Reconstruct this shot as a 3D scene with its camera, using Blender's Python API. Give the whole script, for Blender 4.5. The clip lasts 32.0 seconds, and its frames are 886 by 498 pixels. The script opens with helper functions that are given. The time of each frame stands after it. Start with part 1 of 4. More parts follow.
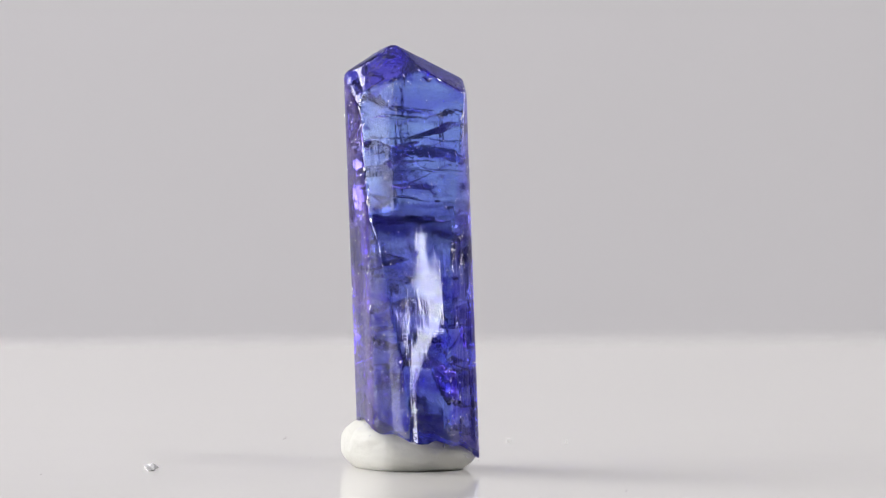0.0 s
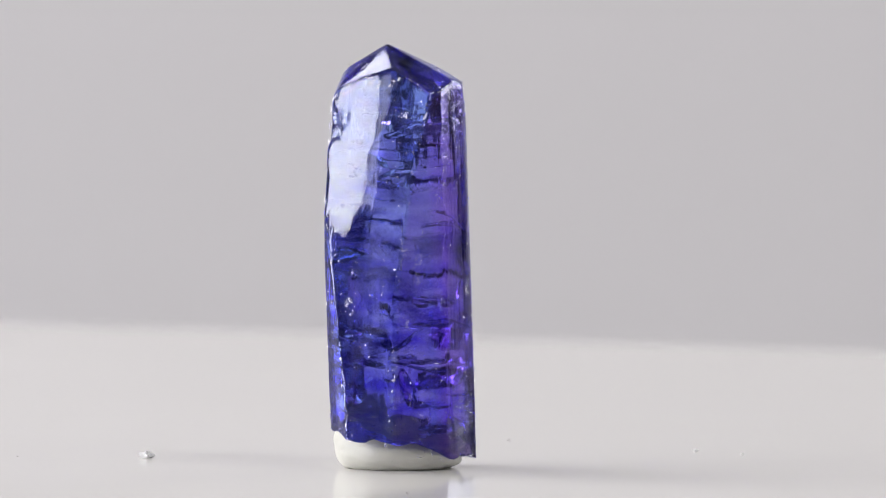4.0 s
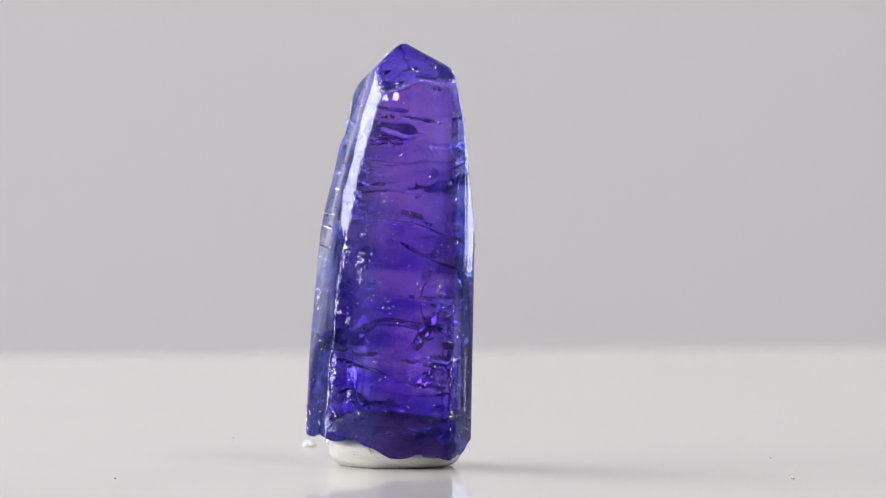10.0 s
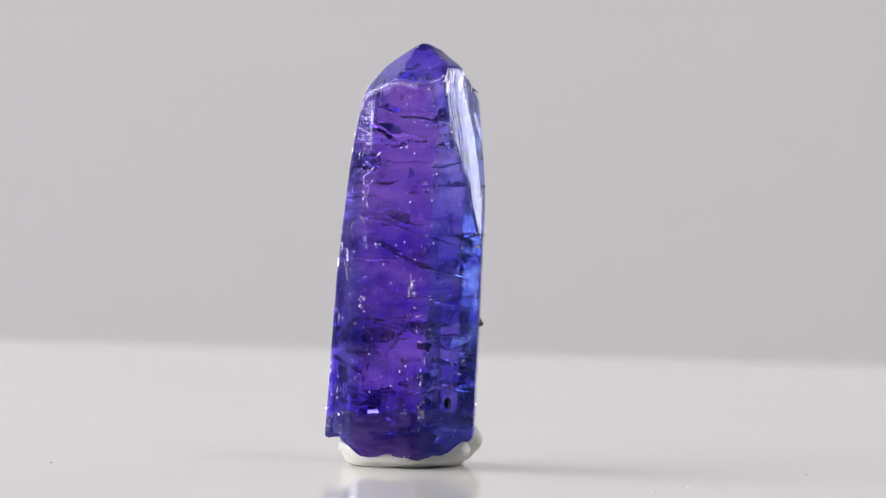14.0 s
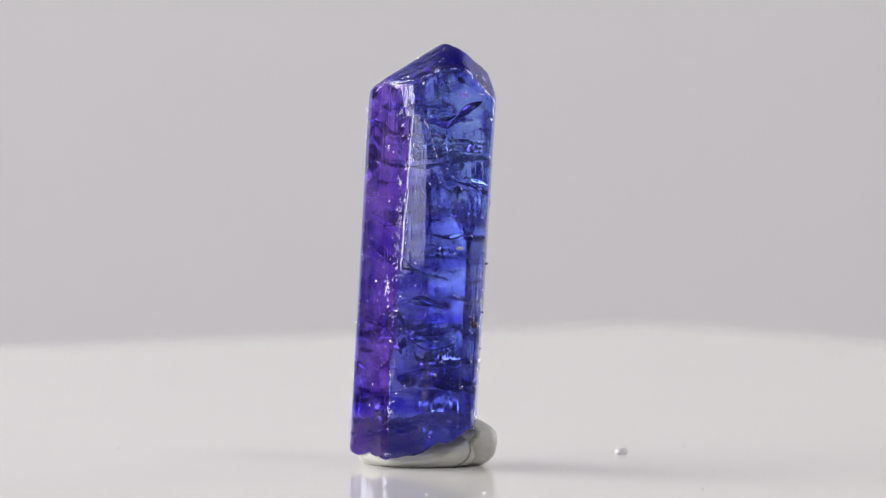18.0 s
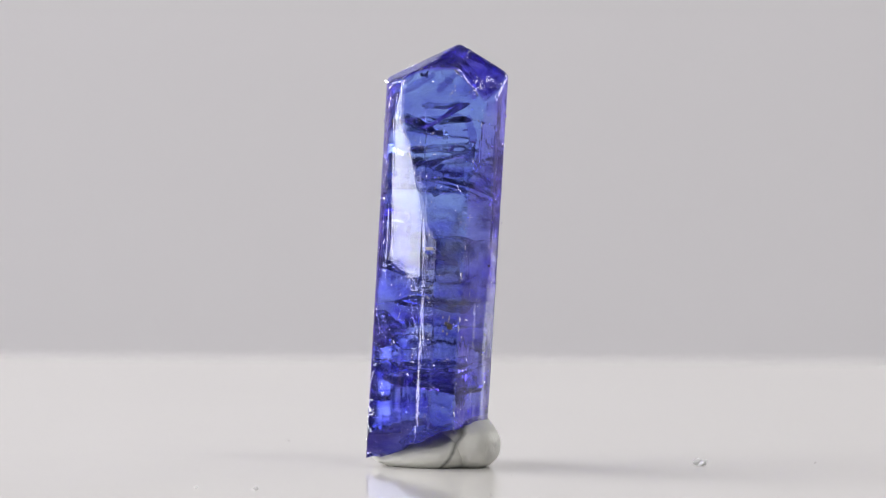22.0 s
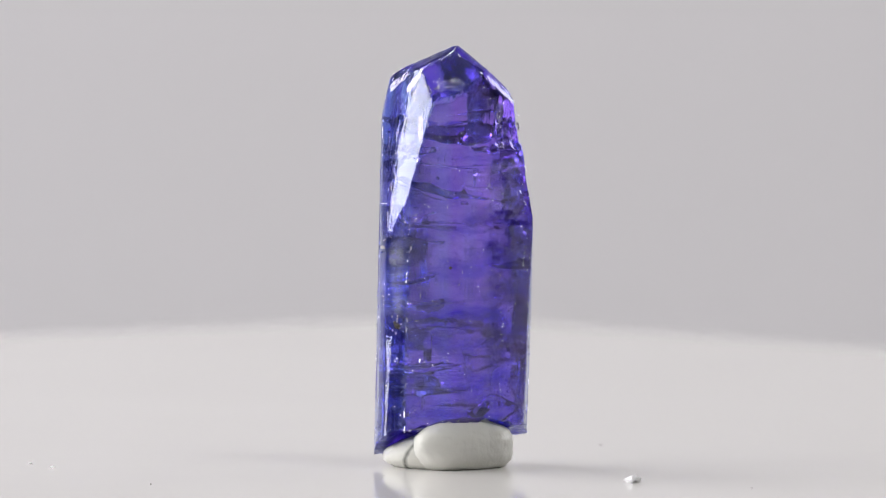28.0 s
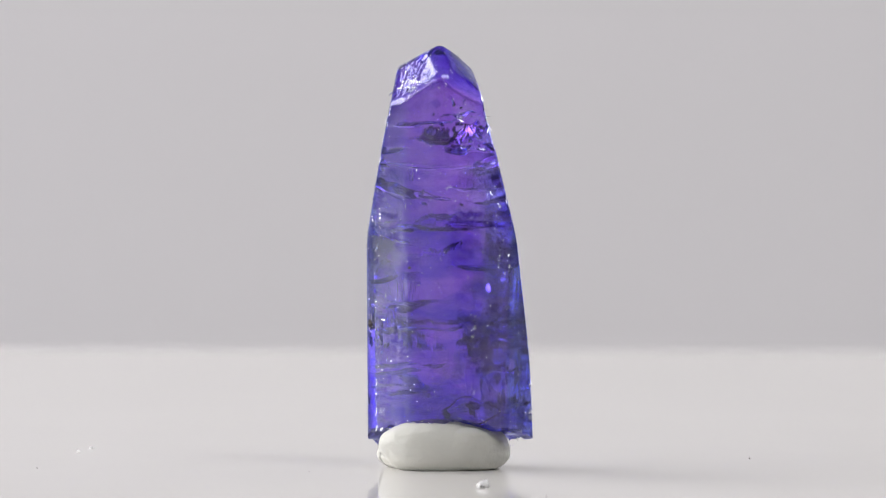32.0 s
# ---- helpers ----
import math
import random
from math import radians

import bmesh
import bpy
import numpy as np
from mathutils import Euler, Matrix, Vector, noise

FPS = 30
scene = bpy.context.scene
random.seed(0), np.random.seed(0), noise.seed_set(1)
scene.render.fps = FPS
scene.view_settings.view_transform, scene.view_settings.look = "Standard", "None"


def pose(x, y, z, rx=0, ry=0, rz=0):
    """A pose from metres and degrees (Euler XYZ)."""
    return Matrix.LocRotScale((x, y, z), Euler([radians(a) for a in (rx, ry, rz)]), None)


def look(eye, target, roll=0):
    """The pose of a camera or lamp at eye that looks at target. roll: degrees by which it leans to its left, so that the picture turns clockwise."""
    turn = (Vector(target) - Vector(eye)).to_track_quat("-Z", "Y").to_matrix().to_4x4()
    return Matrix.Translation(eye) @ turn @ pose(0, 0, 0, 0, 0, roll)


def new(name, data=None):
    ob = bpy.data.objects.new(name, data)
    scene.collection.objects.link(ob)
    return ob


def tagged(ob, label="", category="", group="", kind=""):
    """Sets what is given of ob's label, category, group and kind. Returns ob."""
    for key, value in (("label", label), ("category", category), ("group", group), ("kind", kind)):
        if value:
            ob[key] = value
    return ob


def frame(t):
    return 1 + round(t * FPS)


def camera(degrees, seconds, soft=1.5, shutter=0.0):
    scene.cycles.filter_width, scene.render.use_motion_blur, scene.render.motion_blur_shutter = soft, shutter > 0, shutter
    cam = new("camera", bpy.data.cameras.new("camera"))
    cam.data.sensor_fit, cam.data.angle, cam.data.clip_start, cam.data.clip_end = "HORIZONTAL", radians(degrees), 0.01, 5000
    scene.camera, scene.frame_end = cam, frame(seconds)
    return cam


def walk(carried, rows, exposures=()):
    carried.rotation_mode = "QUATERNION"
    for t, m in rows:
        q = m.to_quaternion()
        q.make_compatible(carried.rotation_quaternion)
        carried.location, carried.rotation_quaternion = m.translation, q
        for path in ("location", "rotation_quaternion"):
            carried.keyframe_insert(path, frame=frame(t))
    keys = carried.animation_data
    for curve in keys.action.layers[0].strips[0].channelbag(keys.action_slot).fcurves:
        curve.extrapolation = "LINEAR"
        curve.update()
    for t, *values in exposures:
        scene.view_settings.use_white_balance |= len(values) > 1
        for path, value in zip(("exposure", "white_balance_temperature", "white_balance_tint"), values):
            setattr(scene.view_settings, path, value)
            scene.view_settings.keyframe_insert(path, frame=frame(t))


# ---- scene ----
# One crystal stands in putty on a white board that turns on a turntable; the camera stands still.
MM = 0.001
FOLD_NORMAL, FOLD_OFFSET = (0.7696, 0.4296, 0.4724), -0.4421     # the plane of the fold in the putty, mm
TURN = 8.6855           # degrees per second, clockwise from above
cam = camera(4.988, 32.0, soft=1.0)
EYE = Vector((0.843, -575.007, 41.631)) * MM
AIM = EYE + Vector((0.000546696, 0.998703954, -0.0508931479))
stand = look(EYE, AIM, 0.615)
walk(cam, [(0, stand), (32, stand)], exposures=[(0, -0.42), (32, -0.42)])
cam.data.dof.use_dof = True
cam.data.dof.focus_distance = 0.573
cam.data.dof.aperture_fstop = 70

# ---- world and lamps ----
world = bpy.data.worlds.new("studio")
world.use_nodes = True
world.node_tree.nodes["Background"].inputs[0].default_value = (0.9, 0.95, 1.0, 1)
world.node_tree.nodes["Background"].inputs[1].default_value = 0.1
scene.world = world


def softbox(name, eye, target, sx, sy, watts, colour=(1, 1, 1)):
    lamp = bpy.data.lights.new(name, "AREA")
    lamp.shape, lamp.size, lamp.size_y, lamp.energy, lamp.color = "RECTANGLE", sx, sy, watts, colour
    ob = new(name, lamp)
    ob.matrix_world = look(eye, target)
    return ob


softbox("softbox_top", (0.0, -0.05, 1.1), (0, 0.05, 0), 1.2, 1.2, 1.6, (1.0, 0.97, 0.97))
softbox("softbox_key", (-0.40, 0.23, 0.58), (0, 0, 0.01), 0.26, 0.26, 2.4, (1.0, 0.98, 0.97))
# unseen wide source at the left, placed from the glints on the faces
softbox("wide_left_lamp", (-0.58, -0.01, 0.205), (0, 0, 0.06), 0.60, 0.29, 5.2, (1.0, 0.99, 1.0))
softbox("softbox_left", (-0.40, -0.415, 0.22), (0, 0, 0.06), 0.26, 0.25, 0.6, (1.0, 0.99, 1.0))
softbox("softbox_right", (0.45, 0.37, 0.16), (0, 0, 0.01), 0.26, 0.26, 1.3, (1.0, 0.99, 0.98))
softbox("softbox_front", (0.36, -0.22, 0.70), (0, 0, 0.01), 0.26, 0.26, 2.2, (1.0, 0.99, 0.98))


# ---- materials ----
def material(name):
    m = bpy.data.materials.new(name)
    m.use_nodes = True
    nt = m.node_tree
    return m, nt, nt.nodes["Principled BSDF"]


def link(nt, a, b):
    nt.links.new(a, b)


def node(nt, kind, **inputs):
    n = nt.nodes.new(kind)
    for key, value in inputs.items():
        n.inputs[key.replace("_", " ")].default_value = value
    return n


def mottled(name, c1, c2, scale, rough, bump=0.1, detail=6, bump_scale=None, ior=1.45):
    m, nt, b = material(name)
    co = nt.nodes.new("ShaderNodeTexCoord")
    n = node(nt, "ShaderNodeTexNoise", Scale=scale, Detail=detail, Roughness=0.6)
    link(nt, co.outputs["Object"], n.inputs["Vector"])
    mix = nt.nodes.new("ShaderNodeMix")
    mix.data_type = "RGBA"
    mix.inputs["A"].default_value = (*c1, 1)
    mix.inputs["B"].default_value = (*c2, 1)
    link(nt, n.outputs["Fac"], mix.inputs["Factor"])
    link(nt, mix.outputs["Result"], b.inputs["Base Color"])
    n2 = node(nt, "ShaderNodeTexNoise", Scale=bump_scale or scale * 6, Detail=4)
    link(nt, co.outputs["Object"], n2.inputs["Vector"])
    bp = node(nt, "ShaderNodeBump", Strength=bump, Distance=0.0002)
    link(nt, n2.outputs["Fac"], bp.inputs["Height"])
    link(nt, bp.outputs["Normal"], b.inputs["Normal"])
    b.inputs["Roughness"].default_value = rough
    b.inputs["IOR"].default_value = ior
    return m


# turns of the skin's normal that put in or take away a lamp's glint:
# face direction, how near to it the mask begins and is full (cosines), the way along which it is split and where (mm),
# the way of the turn, its amount on either side, its rise, and the heights between which it sets in (mm)
GLINT_TURNS = [(281, 0.75, 0.90, 191, 0.4, 2.7, 191, -0.42, 0.58, 0.0, 9.0, 13.0),
              (281, 0.92, 0.96, 191, -9.0, -8.0, 191, 0.05, 0.05, 0.50, 15.5, 13.0),
              (65, 0.93, 0.97, 155, -1.2, 1.4, 335, 0.45, -0.10, 0.0, 8.5, 12.0),
              (65, 0.93, 0.97, 155, -9.0, -8.0, 335, 0.05, 0.05, 0.12, 10.5, 13.5),
              (65, 0.93, 0.97, 155, -9.0, -8.0, 335, 0.05, 0.05, 0.05, -2.0, -1.0),
              (98, 0.90, 0.95, 8, -2.4, 0.0, 188, 0.15, -0.18, 0.0, -2.0, -1.0),
              (119, 0.97, 0.99, 155, -9.0, -8.0, 207, 0.12, 0.12, 0.12, 9.0, 7.0),
              (88, 0.985, 0.996, 155, -9.0, -8.0, 358, 0.05, 0.05, 0.10, -2.0, -1.0)]


def glint_turn(nt, co, face, c0, c1, along, u0, u1, push_az, low, high, rise, z0, z1):
    """A turn of the skin's normal over one part of one face, as a vector in the stone's space."""
    def flat_way(az):
        return (math.cos(radians(az)), math.sin(radians(az)), 0)

    def dotted(socket, way):
        n = nt.nodes.new("ShaderNodeVectorMath")
        n.operation = "DOT_PRODUCT"
        n.inputs[1].default_value = way
        link(nt, socket, n.inputs[0])
        return n.outputs["Value"]

    def ranged(socket, a, b, lo, hi):
        n = nt.nodes.new("ShaderNodeMapRange")
        for key, value in (("From Min", a), ("From Max", b), ("To Min", lo), ("To Max", hi)):
            n.inputs[key].default_value = value
        link(nt, socket, n.inputs["Value"])
        return n.outputs["Result"]

    mask = ranged(dotted(co.outputs["Normal"], flat_way(face)), c0, c1, 0.0, 1.0)
    amount = ranged(dotted(co.outputs["Object"], flat_way(along)), u0 * MM, u1 * MM, low, high)
    n = nt.nodes.new("ShaderNodeMath")
    n.operation = "MULTIPLY"
    link(nt, mask, n.inputs[0])
    link(nt, amount, n.inputs[1])
    tall = nt.nodes.new("ShaderNodeMath")
    tall.operation = "MULTIPLY"
    link(nt, n.outputs[0], tall.inputs[0])
    link(nt, ranged(dotted(co.outputs["Object"], (0, 0, 1)), z0 * MM, z1 * MM, 0.0, 1.0), tall.inputs[1])
    push = nt.nodes.new("ShaderNodeVectorMath")
    push.operation = "SCALE"
    x, y, _ = flat_way(push_az)
    push.inputs[0].default_value = (x, y, rise / max(abs(high), 0.01))
    link(nt, tall.outputs[0], push.inputs["Scale"])
    return push.outputs["Vector"]


def crystal_material():
    """Violet-blue glassy mineral; its two tints lie along two crystal axes, as in a pleochroic stone."""
    m, nt, b = material("violet_blue_crystal")
    nt.nodes.remove(b)
    out = nt.nodes["Material Output"]
    co = nt.nodes.new("ShaderNodeTexCoord")
    dot = nt.nodes.new("ShaderNodeVectorMath")
    dot.operation = "DOT_PRODUCT"
    a = radians(12)
    dot.inputs[1].default_value = (math.cos(a), math.sin(a), 0)
    link(nt, co.outputs["Normal"], dot.inputs[0])
    sq = nt.nodes.new("ShaderNodeMath")
    sq.operation = "MULTIPLY"
    link(nt, dot.outputs["Value"], sq.inputs[0])
    link(nt, dot.outputs["Value"], sq.inputs[1])
    tint = nt.nodes.new("ShaderNodeMix")
    tint.data_type = "RGBA"
    tint.inputs["A"].default_value = (0.53, 0.665, 1.0, 1)
    tint.inputs["B"].default_value = (0.59, 0.385, 0.95, 1)
    share = nt.nodes.new("ShaderNodeMapRange")
    share.inputs["From Min"].default_value, share.inputs["From Max"].default_value = 0.30, 1.0
    link(nt, sq.outputs[0], share.inputs["Value"])
    link(nt, share.outputs["Result"], tint.inputs["Factor"])
    up = nt.nodes.new("ShaderNodeSeparateXYZ")
    link(nt, co.outputs["Normal"], up.inputs[0])
    steep = nt.nodes.new("ShaderNodeMath")
    steep.operation = "ABSOLUTE"
    link(nt, up.outputs["Z"], steep.inputs[0])
    third = nt.nodes.new("ShaderNodeMapRange")
    third.inputs["From Min"].default_value, third.inputs["From Max"].default_value = 0.30, 0.62
    link(nt, steep.outputs[0], third.inputs["Value"])
    tint3 = nt.nodes.new("ShaderNodeMix")
    tint3.data_type = "RGBA"
    tint3.inputs["B"].default_value = (0.27, 0.19, 0.80, 1)
    link(nt, tint.outputs["Result"], tint3.inputs["A"])
    link(nt, third.outputs["Result"], tint3.inputs["Factor"])
    layers = nt.nodes.new("ShaderNodeMapping")
    layers.inputs["Scale"].default_value = (0.5, 0.5, 1.6)
    link(nt, co.outputs["Object"], layers.inputs["Vector"])
    cloud = node(nt, "ShaderNodeTexNoise", Scale=420.0, Detail=6.0, Roughness=0.62)
    link(nt, layers.outputs["Vector"], cloud.inputs["Vector"])
    ramp = nt.nodes.new("ShaderNodeMapRange")
    ramp.inputs["From Min"].default_value, ramp.inputs["From Max"].default_value = 0.45, 0.63
    ramp.inputs["To Min"].default_value, ramp.inputs["To Max"].default_value = 0.0, 1.0
    link(nt, cloud.outputs["Fac"], ramp.inputs["Value"])
    mul = nt.nodes.new("ShaderNodeMix")
    mul.data_type, mul.blend_type = "RGBA", "MULTIPLY"
    mul.inputs["Factor"].default_value = 1.0
    link(nt, tint3.outputs["Result"], mul.inputs["A"])
    smoke = nt.nodes.new("ShaderNodeMix")
    smoke.data_type = "RGBA"
    smoke.inputs["A"].default_value = (1.0, 1.0, 1.0, 1)
    smoke.inputs["B"].default_value = (0.34, 0.26, 0.84, 1)
    rise = nt.nodes.new("ShaderNodeSeparateXYZ")
    link(nt, co.outputs["Object"], rise.inputs[0])
    zone = nt.nodes.new("ShaderNodeMapRange")
    zone.inputs["From Min"].default_value, zone.inputs["From Max"].default_value = 0.0165, 0.0095
    link(nt, rise.outputs["Z"], zone.inputs["Value"])
    murk = nt.nodes.new("ShaderNodeMapRange")
    murk.inputs["To Min"].default_value, murk.inputs["To Max"].default_value = 0.55, 1.0
    link(nt, zone.outputs["Result"], murk.inputs["Value"])
    murky = nt.nodes.new("ShaderNodeMath")
    murky.operation = "MULTIPLY"
    link(nt, ramp.outputs["Result"], murky.inputs[0])
    link(nt, murk.outputs["Result"], murky.inputs[1])
    link(nt, murky.outputs[0], smoke.inputs["Factor"])
    rich = nt.nodes.new("ShaderNodeMix")
    rich.data_type = "RGBA"
    rich.inputs["A"].default_value = (1.0, 1.0, 1.0, 1)
    rich.inputs["B"].default_value = (0.84, 0.80, 0.95, 1)
    link(nt, zone.outputs["Result"], rich.inputs["Factor"])
    full = nt.nodes.new("ShaderNodeMix")
    full.data_type, full.blend_type = "RGBA", "MULTIPLY"
    full.inputs["Factor"].default_value = 1.0
    link(nt, smoke.outputs["Result"], full.inputs["A"])
    link(nt, rich.outputs["Result"], full.inputs["B"])
    link(nt, full.outputs["Result"], mul.inputs["B"])
    glass = nt.nodes.new("ShaderNodeBsdfRefraction")
    glass.inputs["IOR"].default_value = 1.69
    link(nt, mul.outputs["Result"], glass.inputs["Color"])
    mirror = nt.nodes.new("ShaderNodeBsdfGlossy")
    mirror.inputs["Color"].default_value = (0.82, 0.86, 1.0, 1)
    fresnel = node(nt, "ShaderNodeFresnel", IOR=1.69)
    clear = nt.nodes.new("ShaderNodeMixShader")
    link(nt, fresnel.outputs[0], clear.inputs[0])
    link(nt, glass.outputs[0], clear.inputs[1])
    link(nt, mirror.outputs[0], clear.inputs[2])
    # growth striations along the length, and fine ripples
    mp = nt.nodes.new("ShaderNodeMapping")
    mp.inputs["Scale"].default_value = (1, 1, 0.06)
    link(nt, co.outputs["Object"], mp.inputs["Vector"])
    stri = node(nt, "ShaderNodeTexNoise", Scale=2400.0, Detail=3.0)
    link(nt, mp.outputs["Vector"], stri.inputs["Vector"])
    ripple = node(nt, "ShaderNodeTexNoise", Scale=330.0, Detail=5.0, Roughness=0.55)
    link(nt, co.outputs["Object"], ripple.inputs["Vector"])
    b1 = node(nt, "ShaderNodeBump", Strength=0.12, Distance=0.0004)
    link(nt, stri.outputs["Fac"], b1.inputs["Height"])
    b2 = node(nt, "ShaderNodeBump", Strength=0.07, Distance=0.0006)
    link(nt, ripple.outputs["Fac"], b2.inputs["Height"])
    link(nt, b1.outputs["Normal"], b2.inputs["Normal"])
    crinkle = node(nt, "ShaderNodeTexNoise", Scale=1500.0, Detail=4.0, Roughness=0.6)
    link(nt, co.outputs["Object"], crinkle.inputs["Vector"])
    b3 = node(nt, "ShaderNodeBump", Strength=0.05, Distance=0.0003)
    link(nt, crinkle.outputs["Fac"], b3.inputs["Height"])
    link(nt, b2.outputs["Normal"], b3.inputs["Normal"])
    for socket in (glass.inputs["Normal"], mirror.inputs["Normal"], fresnel.inputs["Normal"]):
        link(nt, b3.outputs["Normal"], socket)
    # fine clouding just under the skin
    haze = nt.nodes.new("ShaderNodeBsdfDiffuse")
    deep = nt.nodes.new("ShaderNodeMix")
    deep.data_type = "RGBA"
    deep.inputs["A"].default_value = (0.25, 0.28, 1.0, 1)
    deep.inputs["B"].default_value = (0.42, 0.23, 0.90, 1)
    link(nt, share.outputs["Result"], deep.inputs["Factor"])
    link(nt, deep.outputs["Result"], haze.inputs["Color"])
    fog = node(nt, "ShaderNodeTexNoise", Scale=380.0, Detail=8.0, Roughness=0.72)
    link(nt, co.outputs["Object"], fog.inputs["Vector"])
    much = nt.nodes.new("ShaderNodeMapRange")
    much.inputs["From Min"].default_value, much.inputs["From Max"].default_value = 0.42, 0.75
    much.inputs["To Min"].default_value, much.inputs["To Max"].default_value = 0.0, 0.22
    link(nt, fog.outputs["Fac"], much.inputs["Value"])
    both = nt.nodes.new("ShaderNodeMixShader")
    link(nt, much.outputs["Result"], both.inputs[0])
    link(nt, clear.outputs[0], both.inputs[1])
    link(nt, haze.outputs[0], both.inputs[2])
    # untinted mirror gloss of the polished skin
    gloss = nt.nodes.new("ShaderNodeBsdfGlossy")
    gloss.inputs["Roughness"].default_value = 0.03
    mirror.inputs["Roughness"].default_value = 0.04
    glass.inputs["Roughness"].default_value = 0.015
    # normal turns stand in for fine steps, tuned to place the lamps' glints
    pushes = []
    for face, c0, c1, along, u0, u1, push_az, low, high, rise, z0, z1 in GLINT_TURNS:
        pushes.append(glint_turn(nt, co, face, c0, c1, along, u0, u1, push_az, low, high, rise, z0, z1))
    # upright growth columns, each leaning a little its own way
    slim = nt.nodes.new("ShaderNodeMapping")
    slim.inputs["Scale"].default_value = (1, 1, 0.16)
    link(nt, co.outputs["Object"], slim.inputs["Vector"])
    column = node(nt, "ShaderNodeTexVoronoi", Scale=520.0)
    link(nt, slim.outputs["Vector"], column.inputs["Vector"])
    lean = nt.nodes.new("ShaderNodeVectorMath")
    lean.operation = "MULTIPLY_ADD"
    lean.inputs[1].default_value = (0.15, 0.15, 0.05)
    lean.inputs[2].default_value = (-0.075, -0.075, -0.025)
    link(nt, column.outputs["Color"], lean.inputs[0])
    upright = nt.nodes.new("ShaderNodeMath")
    upright.operation = "SUBTRACT"
    upright.inputs[0].default_value = 1.0
    link(nt, third.outputs["Result"], upright.inputs[1])
    leaning = nt.nodes.new("ShaderNodeVectorMath")
    leaning.operation = "SCALE"
    link(nt, lean.outputs["Vector"], leaning.inputs[0])
    link(nt, upright.outputs[0], leaning.inputs["Scale"])
    pushes.append(leaning.outputs["Vector"])
    while len(pushes) > 1:
        both_ways = nt.nodes.new("ShaderNodeVectorMath")
        link(nt, pushes.pop(), both_ways.inputs[0])
        link(nt, pushes.pop(), both_ways.inputs[1])
        pushes.append(both_ways.outputs["Vector"])
    turned = nt.nodes.new("ShaderNodeVectorTransform")
    turned.vector_type, turned.convert_from, turned.convert_to = "VECTOR", "OBJECT", "WORLD"
    link(nt, pushes[0], turned.inputs["Vector"])
    flat = nt.nodes.new("ShaderNodeNewGeometry")
    total = nt.nodes.new("ShaderNodeVectorMath")
    link(nt, flat.outputs["Normal"], total.inputs[0])
    link(nt, turned.outputs["Vector"], total.inputs[1])
    unit = nt.nodes.new("ShaderNodeVectorMath")
    unit.operation = "NORMALIZE"
    link(nt, total.outputs["Vector"], unit.inputs[0])
    link(nt, unit.outputs["Vector"], b1.inputs["Normal"])
    link(nt, b3.outputs["Normal"], gloss.inputs["Normal"])
    skin = nt.nodes.new("ShaderNodeMixShader")
    skin.inputs[0].default_value = 0.03
    link(nt, both.outputs[0], skin.inputs[1])
    link(nt, gloss.outputs[0], skin.inputs[2])
    link(nt, skin.outputs[0], out.inputs["Surface"])
    return m


def putty_material():
    """Off-white putty with a dark, uneven line along its fold."""
    m = mottled("white_putty", (0.67, 0.67, 0.62), (0.77, 0.76, 0.71), 300, 0.45, 0.4)
    nt = m.node_tree
    b = nt.nodes["Principled BSDF"]
    paint = b.inputs["Base Color"].links[0].from_socket
    co = nt.nodes.new("ShaderNodeTexCoord")
    wob = node(nt, "ShaderNodeTexNoise", Scale=900.0, Detail=5.0, Roughness=0.7)
    link(nt, co.outputs["Object"], wob.inputs["Vector"])
    dot = nt.nodes.new("ShaderNodeVectorMath")
    dot.operation = "DOT_PRODUCT"
    dot.inputs[1].default_value = FOLD_NORMAL
    link(nt, co.outputs["Object"], dot.inputs[0])
    off = node(nt, "ShaderNodeMath")
    off.operation = "SUBTRACT"
    off.inputs[1].default_value = FOLD_OFFSET * MM
    link(nt, dot.outputs["Value"], off.inputs[0])
    size = node(nt, "ShaderNodeMath")
    size.operation = "ABSOLUTE"
    link(nt, off.outputs[0], size.inputs[0])
    sway = nt.nodes.new("ShaderNodeMath")
    sway.operation = "MULTIPLY_ADD"
    sway.inputs[1].default_value, sway.inputs[2].default_value = -0.00035, 0.00024
    link(nt, wob.outputs["Fac"], sway.inputs[0])
    near = nt.nodes.new("ShaderNodeMath")
    near.operation = "ADD"
    link(nt, size.outputs[0], near.inputs[0])
    link(nt, sway.outputs[0], near.inputs[1])
    r = nt.nodes.new("ShaderNodeMapRange")
    r.inputs["From Min"].default_value, r.inputs["From Max"].default_value = 0.00006, 0.00026
    r.inputs["To Min"].default_value, r.inputs["To Max"].default_value = 0.85, 0.0
    link(nt, near.outputs[0], r.inputs["Value"])
    # only on the outer side that faces the fold
    side = nt.nodes.new("ShaderNodeVectorMath")
    side.operation = "DOT_PRODUCT"
    side.inputs[1].default_value = (-0.64, 0.77, 0)
    link(nt, co.outputs["Object"], side.inputs[0])
    gate = nt.nodes.new("ShaderNodeMapRange")
    gate.inputs["From Min"].default_value, gate.inputs["From Max"].default_value = 0.0008, 0.0018
    link(nt, side.outputs["Value"], gate.inputs["Value"])
    amount = nt.nodes.new("ShaderNodeMath")
    amount.operation = "MULTIPLY"
    link(nt, r.outputs["Result"], amount.inputs[0])
    link(nt, gate.outputs["Result"], amount.inputs[1])
    mix = nt.nodes.new("ShaderNodeMix")
    mix.data_type = "RGBA"
    mix.inputs["B"].default_value = (0.06, 0.065, 0.055, 1)
    link(nt, amount.outputs[0], mix.inputs["Factor"])
    link(nt, paint, mix.inputs["A"])
    link(nt, mix.outputs["Result"], b.inputs["Base Color"])
    return m


